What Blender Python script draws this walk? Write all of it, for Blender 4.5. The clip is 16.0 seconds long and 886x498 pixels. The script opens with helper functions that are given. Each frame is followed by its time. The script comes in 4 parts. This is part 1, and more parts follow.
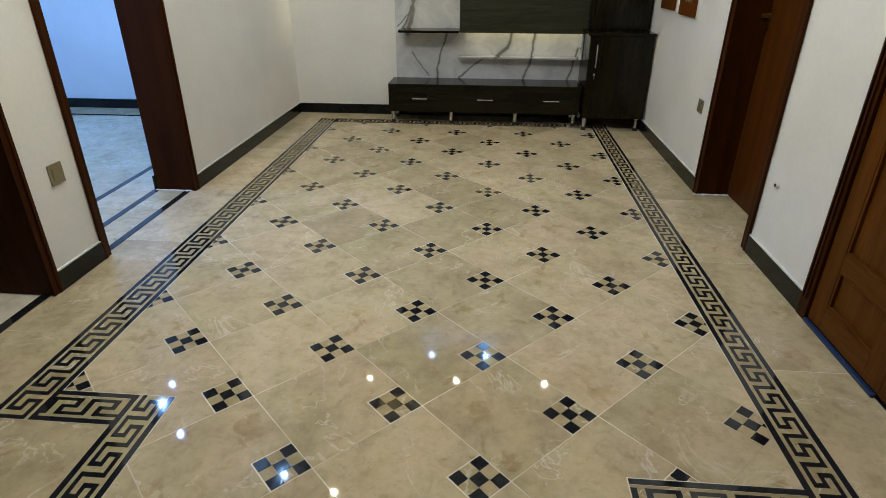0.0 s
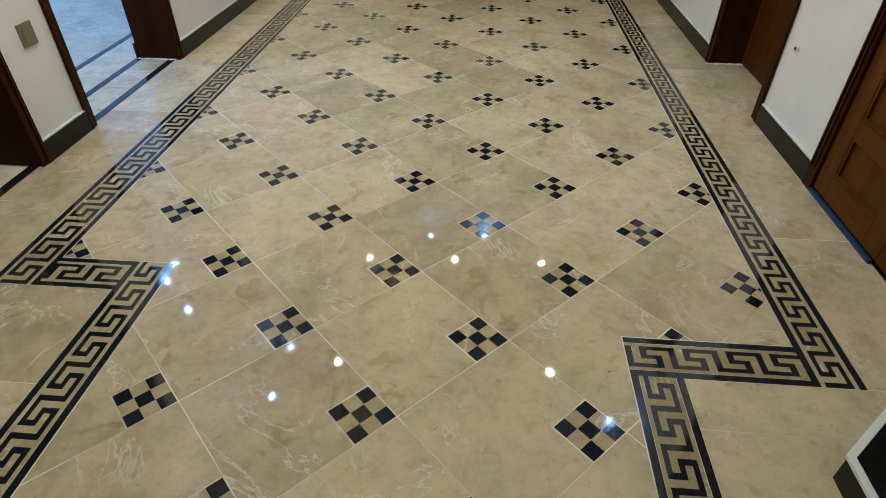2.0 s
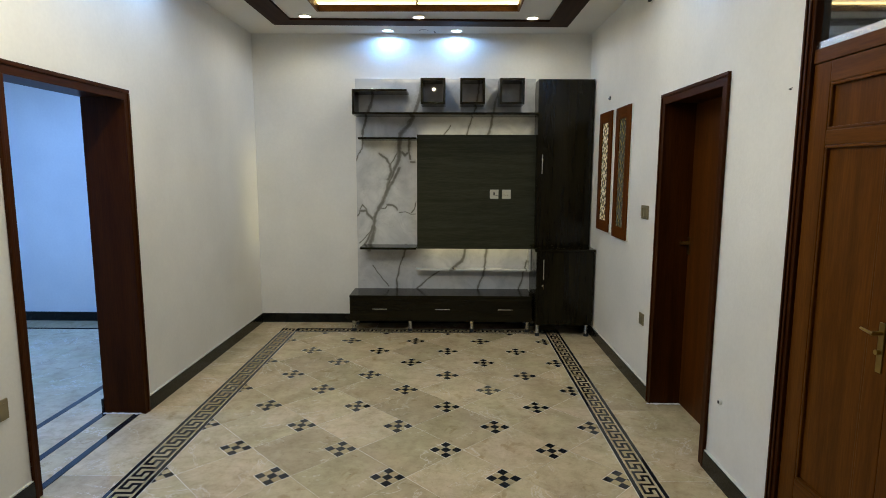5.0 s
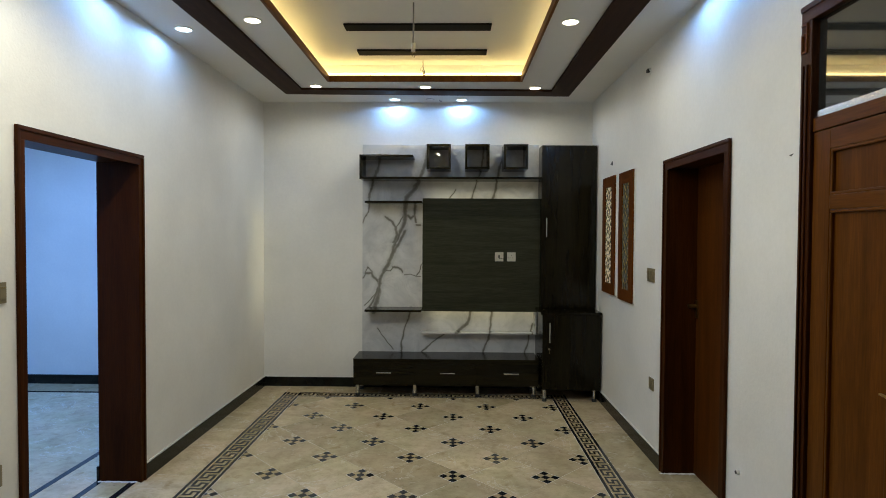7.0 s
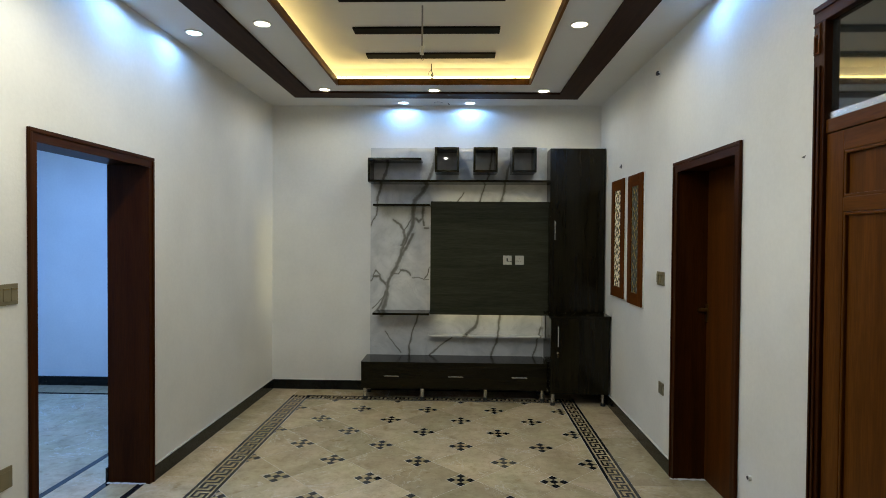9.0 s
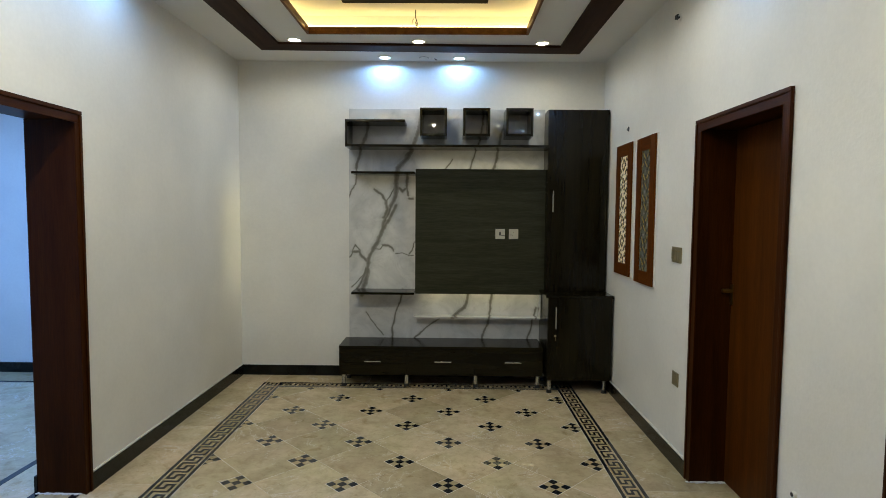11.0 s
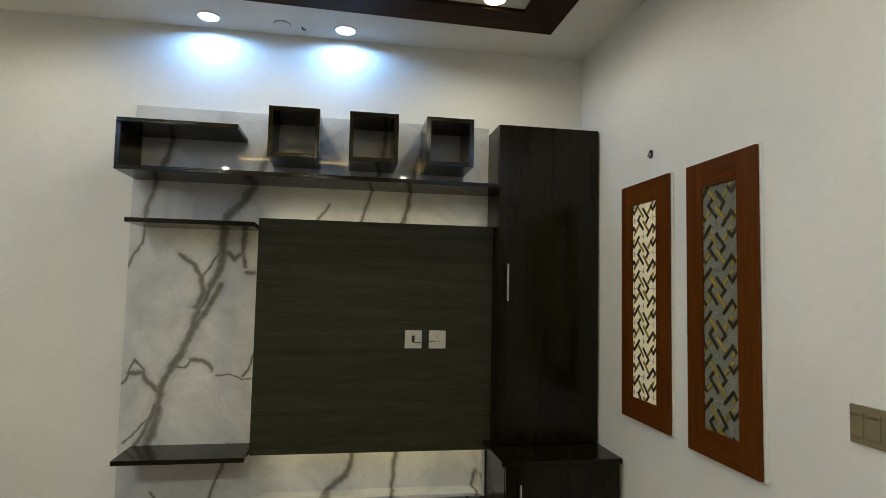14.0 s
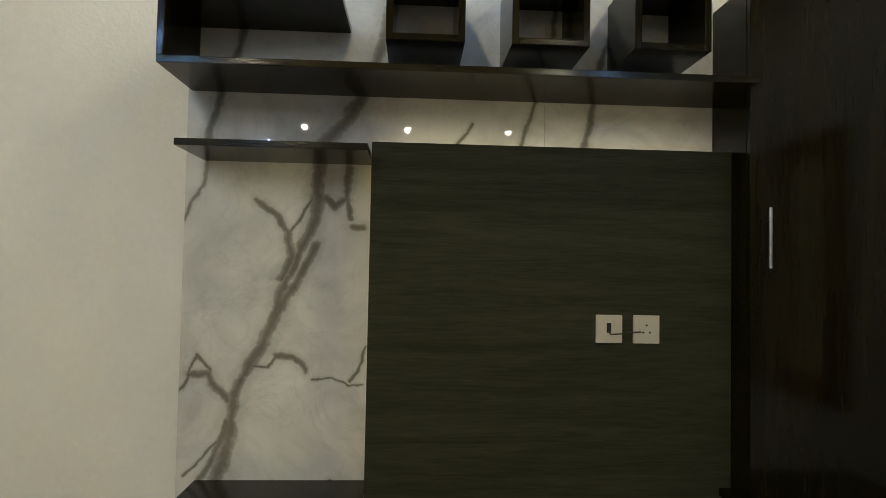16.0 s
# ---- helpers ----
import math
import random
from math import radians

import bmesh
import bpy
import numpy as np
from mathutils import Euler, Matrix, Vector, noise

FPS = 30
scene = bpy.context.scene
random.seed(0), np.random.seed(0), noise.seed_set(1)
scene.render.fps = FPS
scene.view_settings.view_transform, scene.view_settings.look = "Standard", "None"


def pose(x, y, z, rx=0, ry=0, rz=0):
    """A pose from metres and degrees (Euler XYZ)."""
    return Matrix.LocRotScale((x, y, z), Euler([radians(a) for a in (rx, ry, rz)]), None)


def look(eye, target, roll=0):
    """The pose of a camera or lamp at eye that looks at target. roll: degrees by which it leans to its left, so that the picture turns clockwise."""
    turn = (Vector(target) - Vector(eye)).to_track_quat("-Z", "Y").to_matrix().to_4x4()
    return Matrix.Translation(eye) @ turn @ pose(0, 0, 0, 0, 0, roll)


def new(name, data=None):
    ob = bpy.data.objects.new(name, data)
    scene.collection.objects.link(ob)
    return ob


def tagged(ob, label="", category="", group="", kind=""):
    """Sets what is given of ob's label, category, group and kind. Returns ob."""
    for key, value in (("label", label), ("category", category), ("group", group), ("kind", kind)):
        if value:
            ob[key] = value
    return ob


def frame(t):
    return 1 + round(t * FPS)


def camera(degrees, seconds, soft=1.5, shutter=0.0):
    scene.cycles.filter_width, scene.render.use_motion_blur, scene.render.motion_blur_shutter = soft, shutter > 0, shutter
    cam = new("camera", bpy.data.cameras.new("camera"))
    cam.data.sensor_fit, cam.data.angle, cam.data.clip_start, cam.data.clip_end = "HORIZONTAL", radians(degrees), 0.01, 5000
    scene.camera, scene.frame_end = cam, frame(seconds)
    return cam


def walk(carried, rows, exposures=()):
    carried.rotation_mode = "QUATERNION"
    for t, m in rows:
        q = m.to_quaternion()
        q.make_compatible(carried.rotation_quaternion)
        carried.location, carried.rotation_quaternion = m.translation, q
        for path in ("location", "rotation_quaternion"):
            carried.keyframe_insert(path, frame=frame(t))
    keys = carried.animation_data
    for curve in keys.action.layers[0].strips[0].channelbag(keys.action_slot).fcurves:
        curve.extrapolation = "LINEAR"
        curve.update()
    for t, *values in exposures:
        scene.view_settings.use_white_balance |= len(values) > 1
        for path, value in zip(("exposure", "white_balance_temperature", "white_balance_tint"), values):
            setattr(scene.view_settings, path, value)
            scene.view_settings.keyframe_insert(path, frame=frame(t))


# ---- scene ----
cam = camera(75.5, 16.0, soft=0.9)
PATH = [
    (0, (0.143, 0.091, 1.431), (0.001, 1.876, 0.539), 0.2),
    (0.5, (0.142, 0.083, 1.382), (0.003, 1.791, 0.349), 0.2),
    (1, (0.142, 0.074, 1.366), (0.013, 1.695, 0.202), 0.3),
    (1.5, (0.146, 0.078, 1.33), (0.025, 1.641, 0.087), 0.3),
    (2, (0.14, 0.095, 1.342), (0.021, 1.671, 0.116), 0.3),
    (2.5, (0.133, 0.106, 1.407), (0.021, 1.779, 0.317), 0.2),
    (3, (0.155, 0.103, 1.52), (0.063, 1.891, 0.629), 0.2),
    (3.5, (0.155, 0.08, 1.577), (0.091, 1.955, 0.884), 0.3),
    (4, (0.167, 0.061, 1.611), (0.126, 1.992, 1.093), 0.2),
    (4.5, (0.169, 0.052, 1.629), (0.145, 2.017, 1.258), 0.2),
    (5, (0.177, 0.04, 1.637), (0.151, 2.022, 1.369), 0.2),
    (7.5, (0.153, 0.036, 1.64), (0.107, 2.036, 1.609), 0.3),
    (8, (0.163, 0.037, 1.646), (0.108, 2.037, 1.628), 0.3),
    (8.5, (0.163, 0.046, 1.637), (0.105, 2.045, 1.629), 0.4),
    (9, (0.149, 0.043, 1.631), (0.085, 2.042, 1.593), 0.4),
    (11.5, (0.154, 0.897, 1.603), (0.154, 2.893, 1.473), 0.5),
    (12, (0.096, 1.257, 1.612), (0.12, 3.253, 1.487), 0.6),
    (12.5, (0.148, 1.68, 1.568), (0.199, 3.676, 1.448), 0.8),
    (13, (0.196, 2.105, 1.584), (0.347, 4.097, 1.492), 1.0),
    (13.5, (0.217, 2.55, 1.62), (0.475, 4.533, 1.65), 1.1),
    (14, (0.277, 2.996, 1.679), (0.604, 4.965, 1.814), 1.2),
    (14.5, (0.233, 3.385, 1.731), (0.617, 5.335, 1.951), 1.3),
    (15, (0.125, 3.691, 1.77), (0.453, 5.644, 2.048), 1.3),
    (15.5, (0.043, 3.945, 1.697), (0.239, 5.923, 1.923), 1.2),
    (16, (-0.024, 4.102, 1.6), (0.075, 6.098, 1.666), 1.1),
]
EXPOSURES = ((0.0, -0.36, 6200, 4), (1.5, -0.28, 6120, 4), (2.5, -0.32, 6120, 4), (3.5, -0.5, 6280, 3), (5.0, -0.64, 6280, 4), (9.0, -0.8, 6080, 2), (11.5, -0.64, 6500, 1), (12.5, -0.62, 6900, 0), (14.5, -0.68, 6500, 2), (16.0, -0.62, 6950, 0))
walk(cam, [(t, look(eye, target, roll)) for t, eye, target, roll in PATH], EXPOSURES)

# ---- world ----
world = bpy.data.worlds.new("world")
world.use_nodes = True
world.node_tree.nodes["Background"].inputs[0].default_value = (0.35, 0.5, 0.8, 1)
world.node_tree.nodes["Background"].inputs[1].default_value = 0.05
scene.world = world

# ---- plan ----
XL, XR, YB, YN, ZC = -1.902, 1.61, 6.13, -2.6, 3.035
LEAN_LEFT = Matrix.Translation((XL, 2.7, 0)) @ Matrix.Rotation(radians(-0.35), 4, "Z")  # the left wall runs 1 degree off
COOL, WARM = (0.27, 0.5, 1.0), (1.0, 0.905, 0.74)


def spot(x, y, z, energy, colour, size, blend=0.7, radius=0.035, aim=None):
    data = bpy.data.lights.new("downlight_lamp", "SPOT")
    data.energy, data.color, data.spot_size, data.spot_blend, data.shadow_soft_size = energy, colour, radians(size), blend, radius
    ob = new("downlight_lamp", data)
    ob.matrix_world = look((x, y, z), aim or (x, y + 0.0001, 0))
    return ob


WASHERS = [(-0.461, 5.985), (0.227, 6.0), (-1.7, 3.95), (-1.69, 3.33), (1.4, 3.33), (1.4, 1.6), (-1.7, 1.6)]
TRAY_SPOTS = [(-1.155, 5.45), (-0.122, 5.485), (0.918, 5.52), (-1.17, 3.79), (0.91, 3.83), (-1.17, 2.26), (-0.12, 2.26), (0.92, 2.26)]
# added fill lamps, out of view, that brighten the side room
UNSEEN_FILL_SPOTS = [(-3.3, 2.5), (-4.3, 2.5), (-4.4, 3.5)]
SIDE_ROOM_SPOTS = [(-2.97, 4.39), (-2.74, 4.37), (-3.4, 4.82), (-3.46, 5.15), (-4.3, 4.6)]
for x, y in WASHERS:
    spot(x, y, ZC - 0.022, 14, COOL, 177, 0.3, 0.014)
for x, y in TRAY_SPOTS:
    spot(x, y, ZC - 0.02, 18 if y > 5 else 25 if y > 3 else 100 if x < -1 else 85 if x < 0 else 16, WARM, 172, 0.5, 0.028)
for x, y in SIDE_ROOM_SPOTS:
    spot(x, y, ZC - 0.02, 55, (0.2, 0.4, 1.0), 165, 1.0, 0.007)
# unseen fill for the side room, far stronger than its own downlights
for x, y in UNSEEN_FILL_SPOTS:
    spot(x, y, ZC - 0.02, 330, (0.2, 0.4, 1.0), 165, 1.0, 0.012)


def strip(x, y, z, w, d, energy, rx, ry, name="cove_strip", colour=(1.0, 0.7, 0.28), spread=180):
    data = bpy.data.lights.new(name, "AREA")
    data.shape, data.size, data.size_y, data.energy, data.color, data.spread = "RECTANGLE", w, d, energy, colour, radians(spread)
    new(name, data).matrix_world = pose(x, y, z, rx, ry)


# opening of the lit tray, and its strips, each facing out against the wall of the recess
OX0, OX1, OY0, OY1 = -1.005, 0.768, 2.5, 5.275
for x, y, w, d, rx, ry in ((-0.118, OY1 + 0.04, 2.0, 0.012, 88, 0), (-0.118, OY0 - 0.04, 2.0, 0.012, -88, 0), (OX0 - 0.04, 3.89, 0.012, 3.0, 0, 88), (OX1 + 0.04, 3.89, 0.012, 3.0, 0, -88)):
    strip(x, y, 3.115, w, d, 1.5 * max(w, d), rx, ry, spread=110)
# strips behind the television panel: below it, beside it, above it
PALE = (1.0, 0.86, 0.5)
strip(0.44, 6.06, 0.85, 1.1, 0.02, 0.62, 0, 0, "panel_strip", PALE)
strip(-0.172, 6.055, 1.42, 1.1, 0.012, 0.85, 0, 90, "panel_strip", PALE, 36)
strip(0.44, 6.06, 2.0, 1.1, 0.02, 0.28, 180, 0, "panel_strip", PALE)


# ---- materials ----
def material(name, build):
    m = bpy.data.materials.new(name)
    m.use_nodes = True
    nt = m.node_tree
    b = nt.nodes["Principled BSDF"]
    build(nt, b)
    return m


def node(nt, kind, **values):
    n = nt.nodes.new("ShaderNode" + kind)
    for k, v in values.items():
        n.inputs[k.replace("_", " ")].default_value = v
    return n


def coords(nt, scale=(1, 1, 1), turn=(0, 0, 0), space="Object"):
    t, m = node(nt, "TexCoord"), node(nt, "Mapping")
    m.inputs["Scale"].default_value = scale
    m.inputs["Rotation"].default_value = turn
    nt.links.new(t.outputs[space], m.inputs["Vector"])
    return m.outputs["Vector"]


def ramp(nt, source, stops):
    r = node(nt, "ValToRGB")
    while len(r.color_ramp.elements) < len(stops):
        r.color_ramp.elements.new(0.5)
    for e, (p, c) in zip(r.color_ramp.elements, stops):
        e.position, e.color = p, (*c, 1)
    nt.links.new(source, r.inputs["Fac"])
    return r.outputs["Color"]


def grain(nt, vector, scale, detail=4, rough=0.55, distort=0.0):
    n = node(nt, "TexNoise", Scale=scale, Detail=detail, Roughness=rough, Distortion=distort)
    nt.links.new(vector, n.inputs["Vector"])
    return n.outputs["Fac"]


def mixed(nt, a, b, fac, mode="MULTIPLY"):
    n = nt.nodes.new("ShaderNodeMix")
    n.data_type, n.blend_type = "RGBA", mode
    for sock, v in ((n.inputs[0], fac), (n.inputs[6], a), (n.inputs[7], b)):
        if hasattr(v, "links"):
            nt.links.new(v, sock)
        else:
            sock.default_value = v
    return n.outputs[2]


def bump(nt, b, height, strength, distance=0.01):
    n = node(nt, "Bump", Strength=strength, Distance=distance)
    nt.links.new(height, n.inputs["Height"])
    nt.links.new(n.outputs["Normal"], b.inputs["Normal"])


def simple(name, colour, rough=0.5, metal=0.0, spread=0.12, scale=14.0, bumpy=0.0, coat=0.0, stretch=(1, 1, 1)):
    """A nearly plain finish with soft mottling at two scales."""
    def build(nt, b):
        v = coords(nt, stretch)
        lo, hi = tuple(c * (1 - spread) for c in colour), tuple(min(1, c * (1 + spread)) for c in colour)
        big = ramp(nt, grain(nt, v, scale / 6, 3), [(0.3, lo), (0.7, hi)])
        fine = ramp(nt, grain(nt, v, scale * 6, 5), [(0.3, (1 - spread * 0.6,) * 3), (0.7, (1, 1, 1))])
        nt.links.new(mixed(nt, big, fine, 1.0), b.inputs["Base Color"])
        b.inputs["Roughness"].default_value, b.inputs["Metallic"].default_value = rough, metal
        b.inputs["Coat Weight"].default_value = coat
        b.inputs["Coat Roughness"].default_value = 0.06
        if bumpy:
            bump(nt, b, grain(nt, v, scale * 10, 3), bumpy, 0.004)
    return material(name, build)


def wood(name, dark, light, along="Z", rough=0.3, coat=0.4, size=1.0):
    """Straight-grained timber or laminate; the grain runs along one axis."""
    def build(nt, b):
        s = {"X": (0.6, 9, 9), "Y": (9, 0.6, 9), "Z": (9, 9, 0.6)}[along]
        v = coords(nt, tuple(a * size for a in s))
        wide = grain(nt, v, 1.6, 6, 0.6, 0.6)
        thin = grain(nt, v, 14, 4, 0.6)
        c = ramp(nt, wide, [(0.3, dark), (0.72, light)])
        f = ramp(nt, thin, [(0.35, (0.72, 0.72, 0.72)), (0.65, (1, 1, 1))])
        nt.links.new(mixed(nt, c, f, 1.0), b.inputs["Base Color"])
        b.inputs["Roughness"].default_value = rough
        b.inputs["Coat Weight"].default_value, b.inputs["Coat Roughness"].default_value = coat, 0.08
        b.inputs["Specular IOR Level"].default_value = 0.2 if rough < 0.3 else 0.08
        bump(nt, b, thin, 0.08, 0.002)
    return material(name, build)


def marble_floor(name, base, spread, rough=0.1):
    """Polished cream marble: ochre clouds, pale veins and scratches, pits, a tone of its own for each slab."""
    def build(nt, b):
        info = node(nt, "ObjectInfo")
        far = node(nt, "VectorMath")
        far.operation = "SCALE"
        far.inputs["Scale"].default_value = 7.0
        spread_out = nt.nodes.new("ShaderNodeCombineXYZ")
        nt.links.new(info.outputs["Random"], spread_out.inputs["X"])
        nt.links.new(info.outputs["Random"], spread_out.inputs["Y"])
        nt.links.new(spread_out.outputs[0], far.inputs[0])
        v0 = coords(nt)
        add = nt.nodes.new("ShaderNodeVectorMath")
        nt.links.new(v0, add.inputs[0])
        nt.links.new(far.outputs[0], add.inputs[1])
        v = add.outputs[0]
        rose, olive = tuple(k * f for k, f in zip(base, (1.03, 0.99, 1.0))), tuple(k * f for k, f in zip(base, (0.96, 0.985, 0.92)))
        hue = ramp(nt, grain(nt, v, 1.7, 4, 0.6, 0.4), [(0.36, olive), (0.64, rose)])
        cloud = ramp(nt, grain(nt, v, 4.2, 8, 0.68, 0.3), [(0.28, (0.7, 0.68, 0.64)), (0.5, (0.96, 0.96, 0.96)), (0.75, (1.16, 1.16, 1.17))])
        where = ramp(nt, grain(nt, v, 1.9, 3, 0.5), [(0.46, (0, 0, 0)), (0.6, (1, 1, 1))])
        brown = ramp(nt, grain(nt, v, 7.5, 6, 0.62, 0.6), [(0.58, (1, 1, 1)), (0.62, (0.78, 0.72, 0.62)), (0.72, (0.68, 0.6, 0.5))])
        speck = ramp(nt, grain(nt, v, 24, 7, 0.72), [(0.3, (0.66, 0.6, 0.52)), (0.42, (1, 1, 1))])
        pit = ramp(nt, grain(nt, v, 38, 2, 0.5), [(0.2, (0.2, 0.17, 0.13)), (0.24, (1, 1, 1))])
        vein = ramp(nt, grain(nt, v, 2.2, 10, 0.62, 0.9), [(0.491, (0, 0, 0)), (0.5, (1, 1, 1)), (0.509, (0, 0, 0))])
        scuff = ramp(nt, grain(nt, v, 11, 9, 0.78, 1.2), [(0.63, (0, 0, 0)), (0.68, (1, 1, 1))])
        tone = ramp(nt, info.outputs["Random"], [(0.0, (1 - spread, 1 - spread, 1 - spread * 1.2)), (0.5, (1, 1, 0.98)), (1.0, (1 + spread * 0.4,) * 3)])
        c = mixed(nt, mixed(nt, hue, cloud, 0.9), tone, 1.0)
        c = mixed(nt, mixed(nt, c, mixed(nt, (1, 1, 1, 1), brown, where, "MIX"), 0.8), speck, 0.7)
        c = mixed(nt, c, pit, 0.85)
        mottle = ramp(nt, grain(nt, v, 17, 8, 0.74, 0.5), [(0.34, (0.8, 0.78, 0.74)), (0.5, (1, 1, 1)), (0.68, (1.1, 1.1, 1.1))])
        c = mixed(nt, c, mottle, 0.75)
        faint = ramp(nt, grain(nt, v, 3.1, 3, 0.5), [(0.42, (0, 0, 0)), (0.6, (0.75, 0.75, 0.75))])
        c = mixed(nt, c, (0.74, 0.68, 0.56, 1), mixed(nt, vein, faint, 1.0), "MIX")
        c = mixed(nt, c, (0.72, 0.67, 0.55, 1), mixed(nt, scuff, faint, 1.0), "MIX")
        nt.links.new(c, b.inputs["Base Color"])
        b.inputs["Roughness"].default_value = rough
        b.inputs["Specular IOR Level"].default_value = 0.2
        bump(nt, b, grain(nt, v0, 5, 3), 0.008, 0.01)
    return material(name, build)


VEINS = []


def vein(width, *points):
    VEINS.extend((width * 0.8, a, b) for a, b in zip(points, points[1:]))


# veins of the slab behind the media unit, as (x, z): the main one, its strands, then the branches
vein(0.026, (-0.7, 0.806), (-0.679, 0.901), (-0.649, 1.035))
vein(0.019, (-0.649, 1.035), (-0.624, 1.15), (-0.566, 1.266), (-0.498, 1.412))
vein(0.015, (-0.498, 1.412), (-0.468, 1.54), (-0.414, 1.658))
vein(0.021, (-0.414, 1.658), (-0.377, 1.757), (-0.367, 1.876), (-0.345, 2.016), (-0.259, 2.128), (-0.193, 2.241), (-0.1, 2.6))
vein(0.017, (-0.515, 1.385), (-0.47, 1.481), (-0.415, 1.57), (-0.362, 1.66))
vein(0.013, (-0.744, 0.863), (-0.7, 0.958), (-0.656, 1.064))
vein(0.012, (-0.583, 1.831), (-0.524, 1.783), (-0.473, 1.716))
vein(0.015, (-0.473, 1.716), (-0.452, 1.638), (-0.479, 1.559))
vein(0.006, (-0.464, 1.716), (-0.389, 1.826))
vein(0.013, (-0.346, 1.837), (-0.31, 1.808), (-0.268, 1.839), (-0.265, 1.939))
vein(0.01, (-0.262, 1.839), (-0.247, 1.77))
vein(0.013, (-0.24, 1.735), (-0.2, 1.732))
vein(0.014, (-0.637, 2.465), (-0.66, 2.324), (-0.692, 2.223), (-0.717, 2.123), (-0.747, 2.024))
vein(0.008, (-0.747, 2.024), (-0.761, 1.866), (-0.797, 1.796), (-0.838, 1.708), (-0.854, 1.63))
vein(0.012, (-0.648, 1.14), (-0.694, 1.188), (-0.718, 1.226), (-0.784, 1.225))
vein(0.006, (-0.784, 1.225), (-0.801, 1.187), (-0.847, 1.148))
vein(0.006, (-0.714, 1.236), (-0.767, 1.283), (-0.784, 1.235))
vein(0.005, (-0.566, 1.247), (-0.518, 1.247), (-0.491, 1.296))
vein(0.012, (-0.491, 1.29), (-0.433, 1.287), (-0.397, 1.245))
vein(0.004, (-0.373, 1.21), (-0.295, 1.215), (-0.246, 1.186), (-0.194, 1.192))
vein(0.005, (-0.237, 1.202), (-0.199, 1.251), (-0.187, 1.319))
vein(0.005, (-0.66, 1.073), (-0.691, 0.997), (-0.746, 0.939), (-0.8, 0.873))
vein(0.009, (0.332, 2.0), (0.377, 2.149), (0.44, 2.32), (0.47, 2.6))
vein(0.006, (0.106, 2.02), (0.169, 2.122))
vein(0.013, (0.56, 1.98), (0.596, 2.136), (0.609, 2.269), (0.72, 2.6))
vein(0.009, (-0.398, 0.367), (-0.399, 0.502), (-0.343, 0.681), (-0.3, 0.86))
vein(0.005, (-0.66, 0.64), (-0.584, 0.522), (-0.487, 0.402))
vein(0.008, (-0.187, 0.378), (-0.099, 0.482), (0.055, 0.572))
vein(0.015, (0.187, 0.605), (0.296, 0.686), (0.339, 0.85))
vein(0.012, (0.47, 0.374), (0.52, 0.554), (0.552, 0.733), (0.581, 0.845))
vein(0.008, (0.9, 0.36), (0.965, 0.558), (1.0, 0.7))


def white_marble(name):
    """White polished slab with grey branching veins that climb to the right."""
    def build(nt, b):
        v = coords(nt)

        def vec(op, p, q):
            n = nt.nodes.new("ShaderNodeVectorMath")
            n.operation = op
            for i, u in enumerate((p, q)):
                if u is None:
                    continue
                sock = n.inputs["Scale"] if op == "SCALE" and i == 1 else n.inputs[i]
                if hasattr(u, "links"):
                    nt.links.new(u, sock)
                else:
                    sock.default_value = u
            return n.outputs["Value"] if op in ("DOT_PRODUCT", "LENGTH") else n.outputs["Vector"]

        def num(op, p, q, clamp=False):
            n = nt.nodes.new("ShaderNodeMath")
            n.operation, n.use_clamp = op, clamp
            for i, u in enumerate((p, q)):
                if hasattr(u, "links"):
                    nt.links.new(u, n.inputs[i])
                else:
                    n.inputs[i].default_value = u
            return n.outputs[0]

        w1 = node(nt, "TexNoise", Scale=5.0, Detail=5.0, Roughness=0.58)
        nt.links.new(v, w1.inputs["Vector"])
        shift = vec("SCALE", vec("SUBTRACT", w1.outputs["Color"], (0.5, 0.5, 0.5)), 0.07)
        p = vec("MULTIPLY", vec("ADD", v, shift), (1, 0, 1))
        near = 9.0
        for i, (width, (ax, az), (bx, bz)) in enumerate(VEINS):
            if i % 8 == 7:  # keeps the long chain of nodes in order, moving nothing that can be seen
                p = vec("ADD", p, vec("SCALE", (1e-7, 0, 1e-7), near))
            d = Vector((bx - ax, 0, bz - az))
            rel = vec("SUBTRACT", p, (ax, 0, az))
            t = num("MULTIPLY", vec("DOT_PRODUCT", rel, tuple(d)), 1 / d.length_squared, True)
            off = vec("SUBTRACT", rel, vec("SCALE", tuple(d), t))
            near = num("MINIMUM", near, num("DIVIDE", vec("LENGTH", off, None), width))
        ragged = num("ADD", near, num("MULTIPLY", num("SUBTRACT", grain(nt, v, 24, 6, 0.65), 0.5), 2.2))
        vein_colour = ramp(nt, num("MULTIPLY", ragged, 0.25), [(0.08, (0.19, 0.18, 0.16)), (0.28, (0.32, 0.31, 0.29)), (0.38, (0.5, 0.5, 0.49)), (0.9, (0.6, 0.6, 0.595))])
        cloud = ramp(nt, grain(nt, v, 3.2, 7, 0.62, 0.9), [(0.3, (0.7, 0.71, 0.73)), (0.58, (1, 1, 1))])
        hair = ramp(nt, grain(nt, v, 2.4, 8, 0.55, 2.2), [(0.488, (1, 1, 1)), (0.5, (0.72, 0.71, 0.7)), (0.512, (1, 1, 1))])
        nt.links.new(mixed(nt, mixed(nt, vein_colour, cloud, 1.0), hair, 0.3), b.inputs["Base Color"])
        b.inputs["Roughness"].default_value = 0.012
    return material(name, build)


def glow(name, colour, strength):
    def build(nt, b):
        b.inputs["Base Color"].default_value = (*colour, 1)
        b.inputs["Emission Color"].default_value = (*colour, 1)
        b.inputs["Emission Strength"].default_value = strength
    return material(name, build)


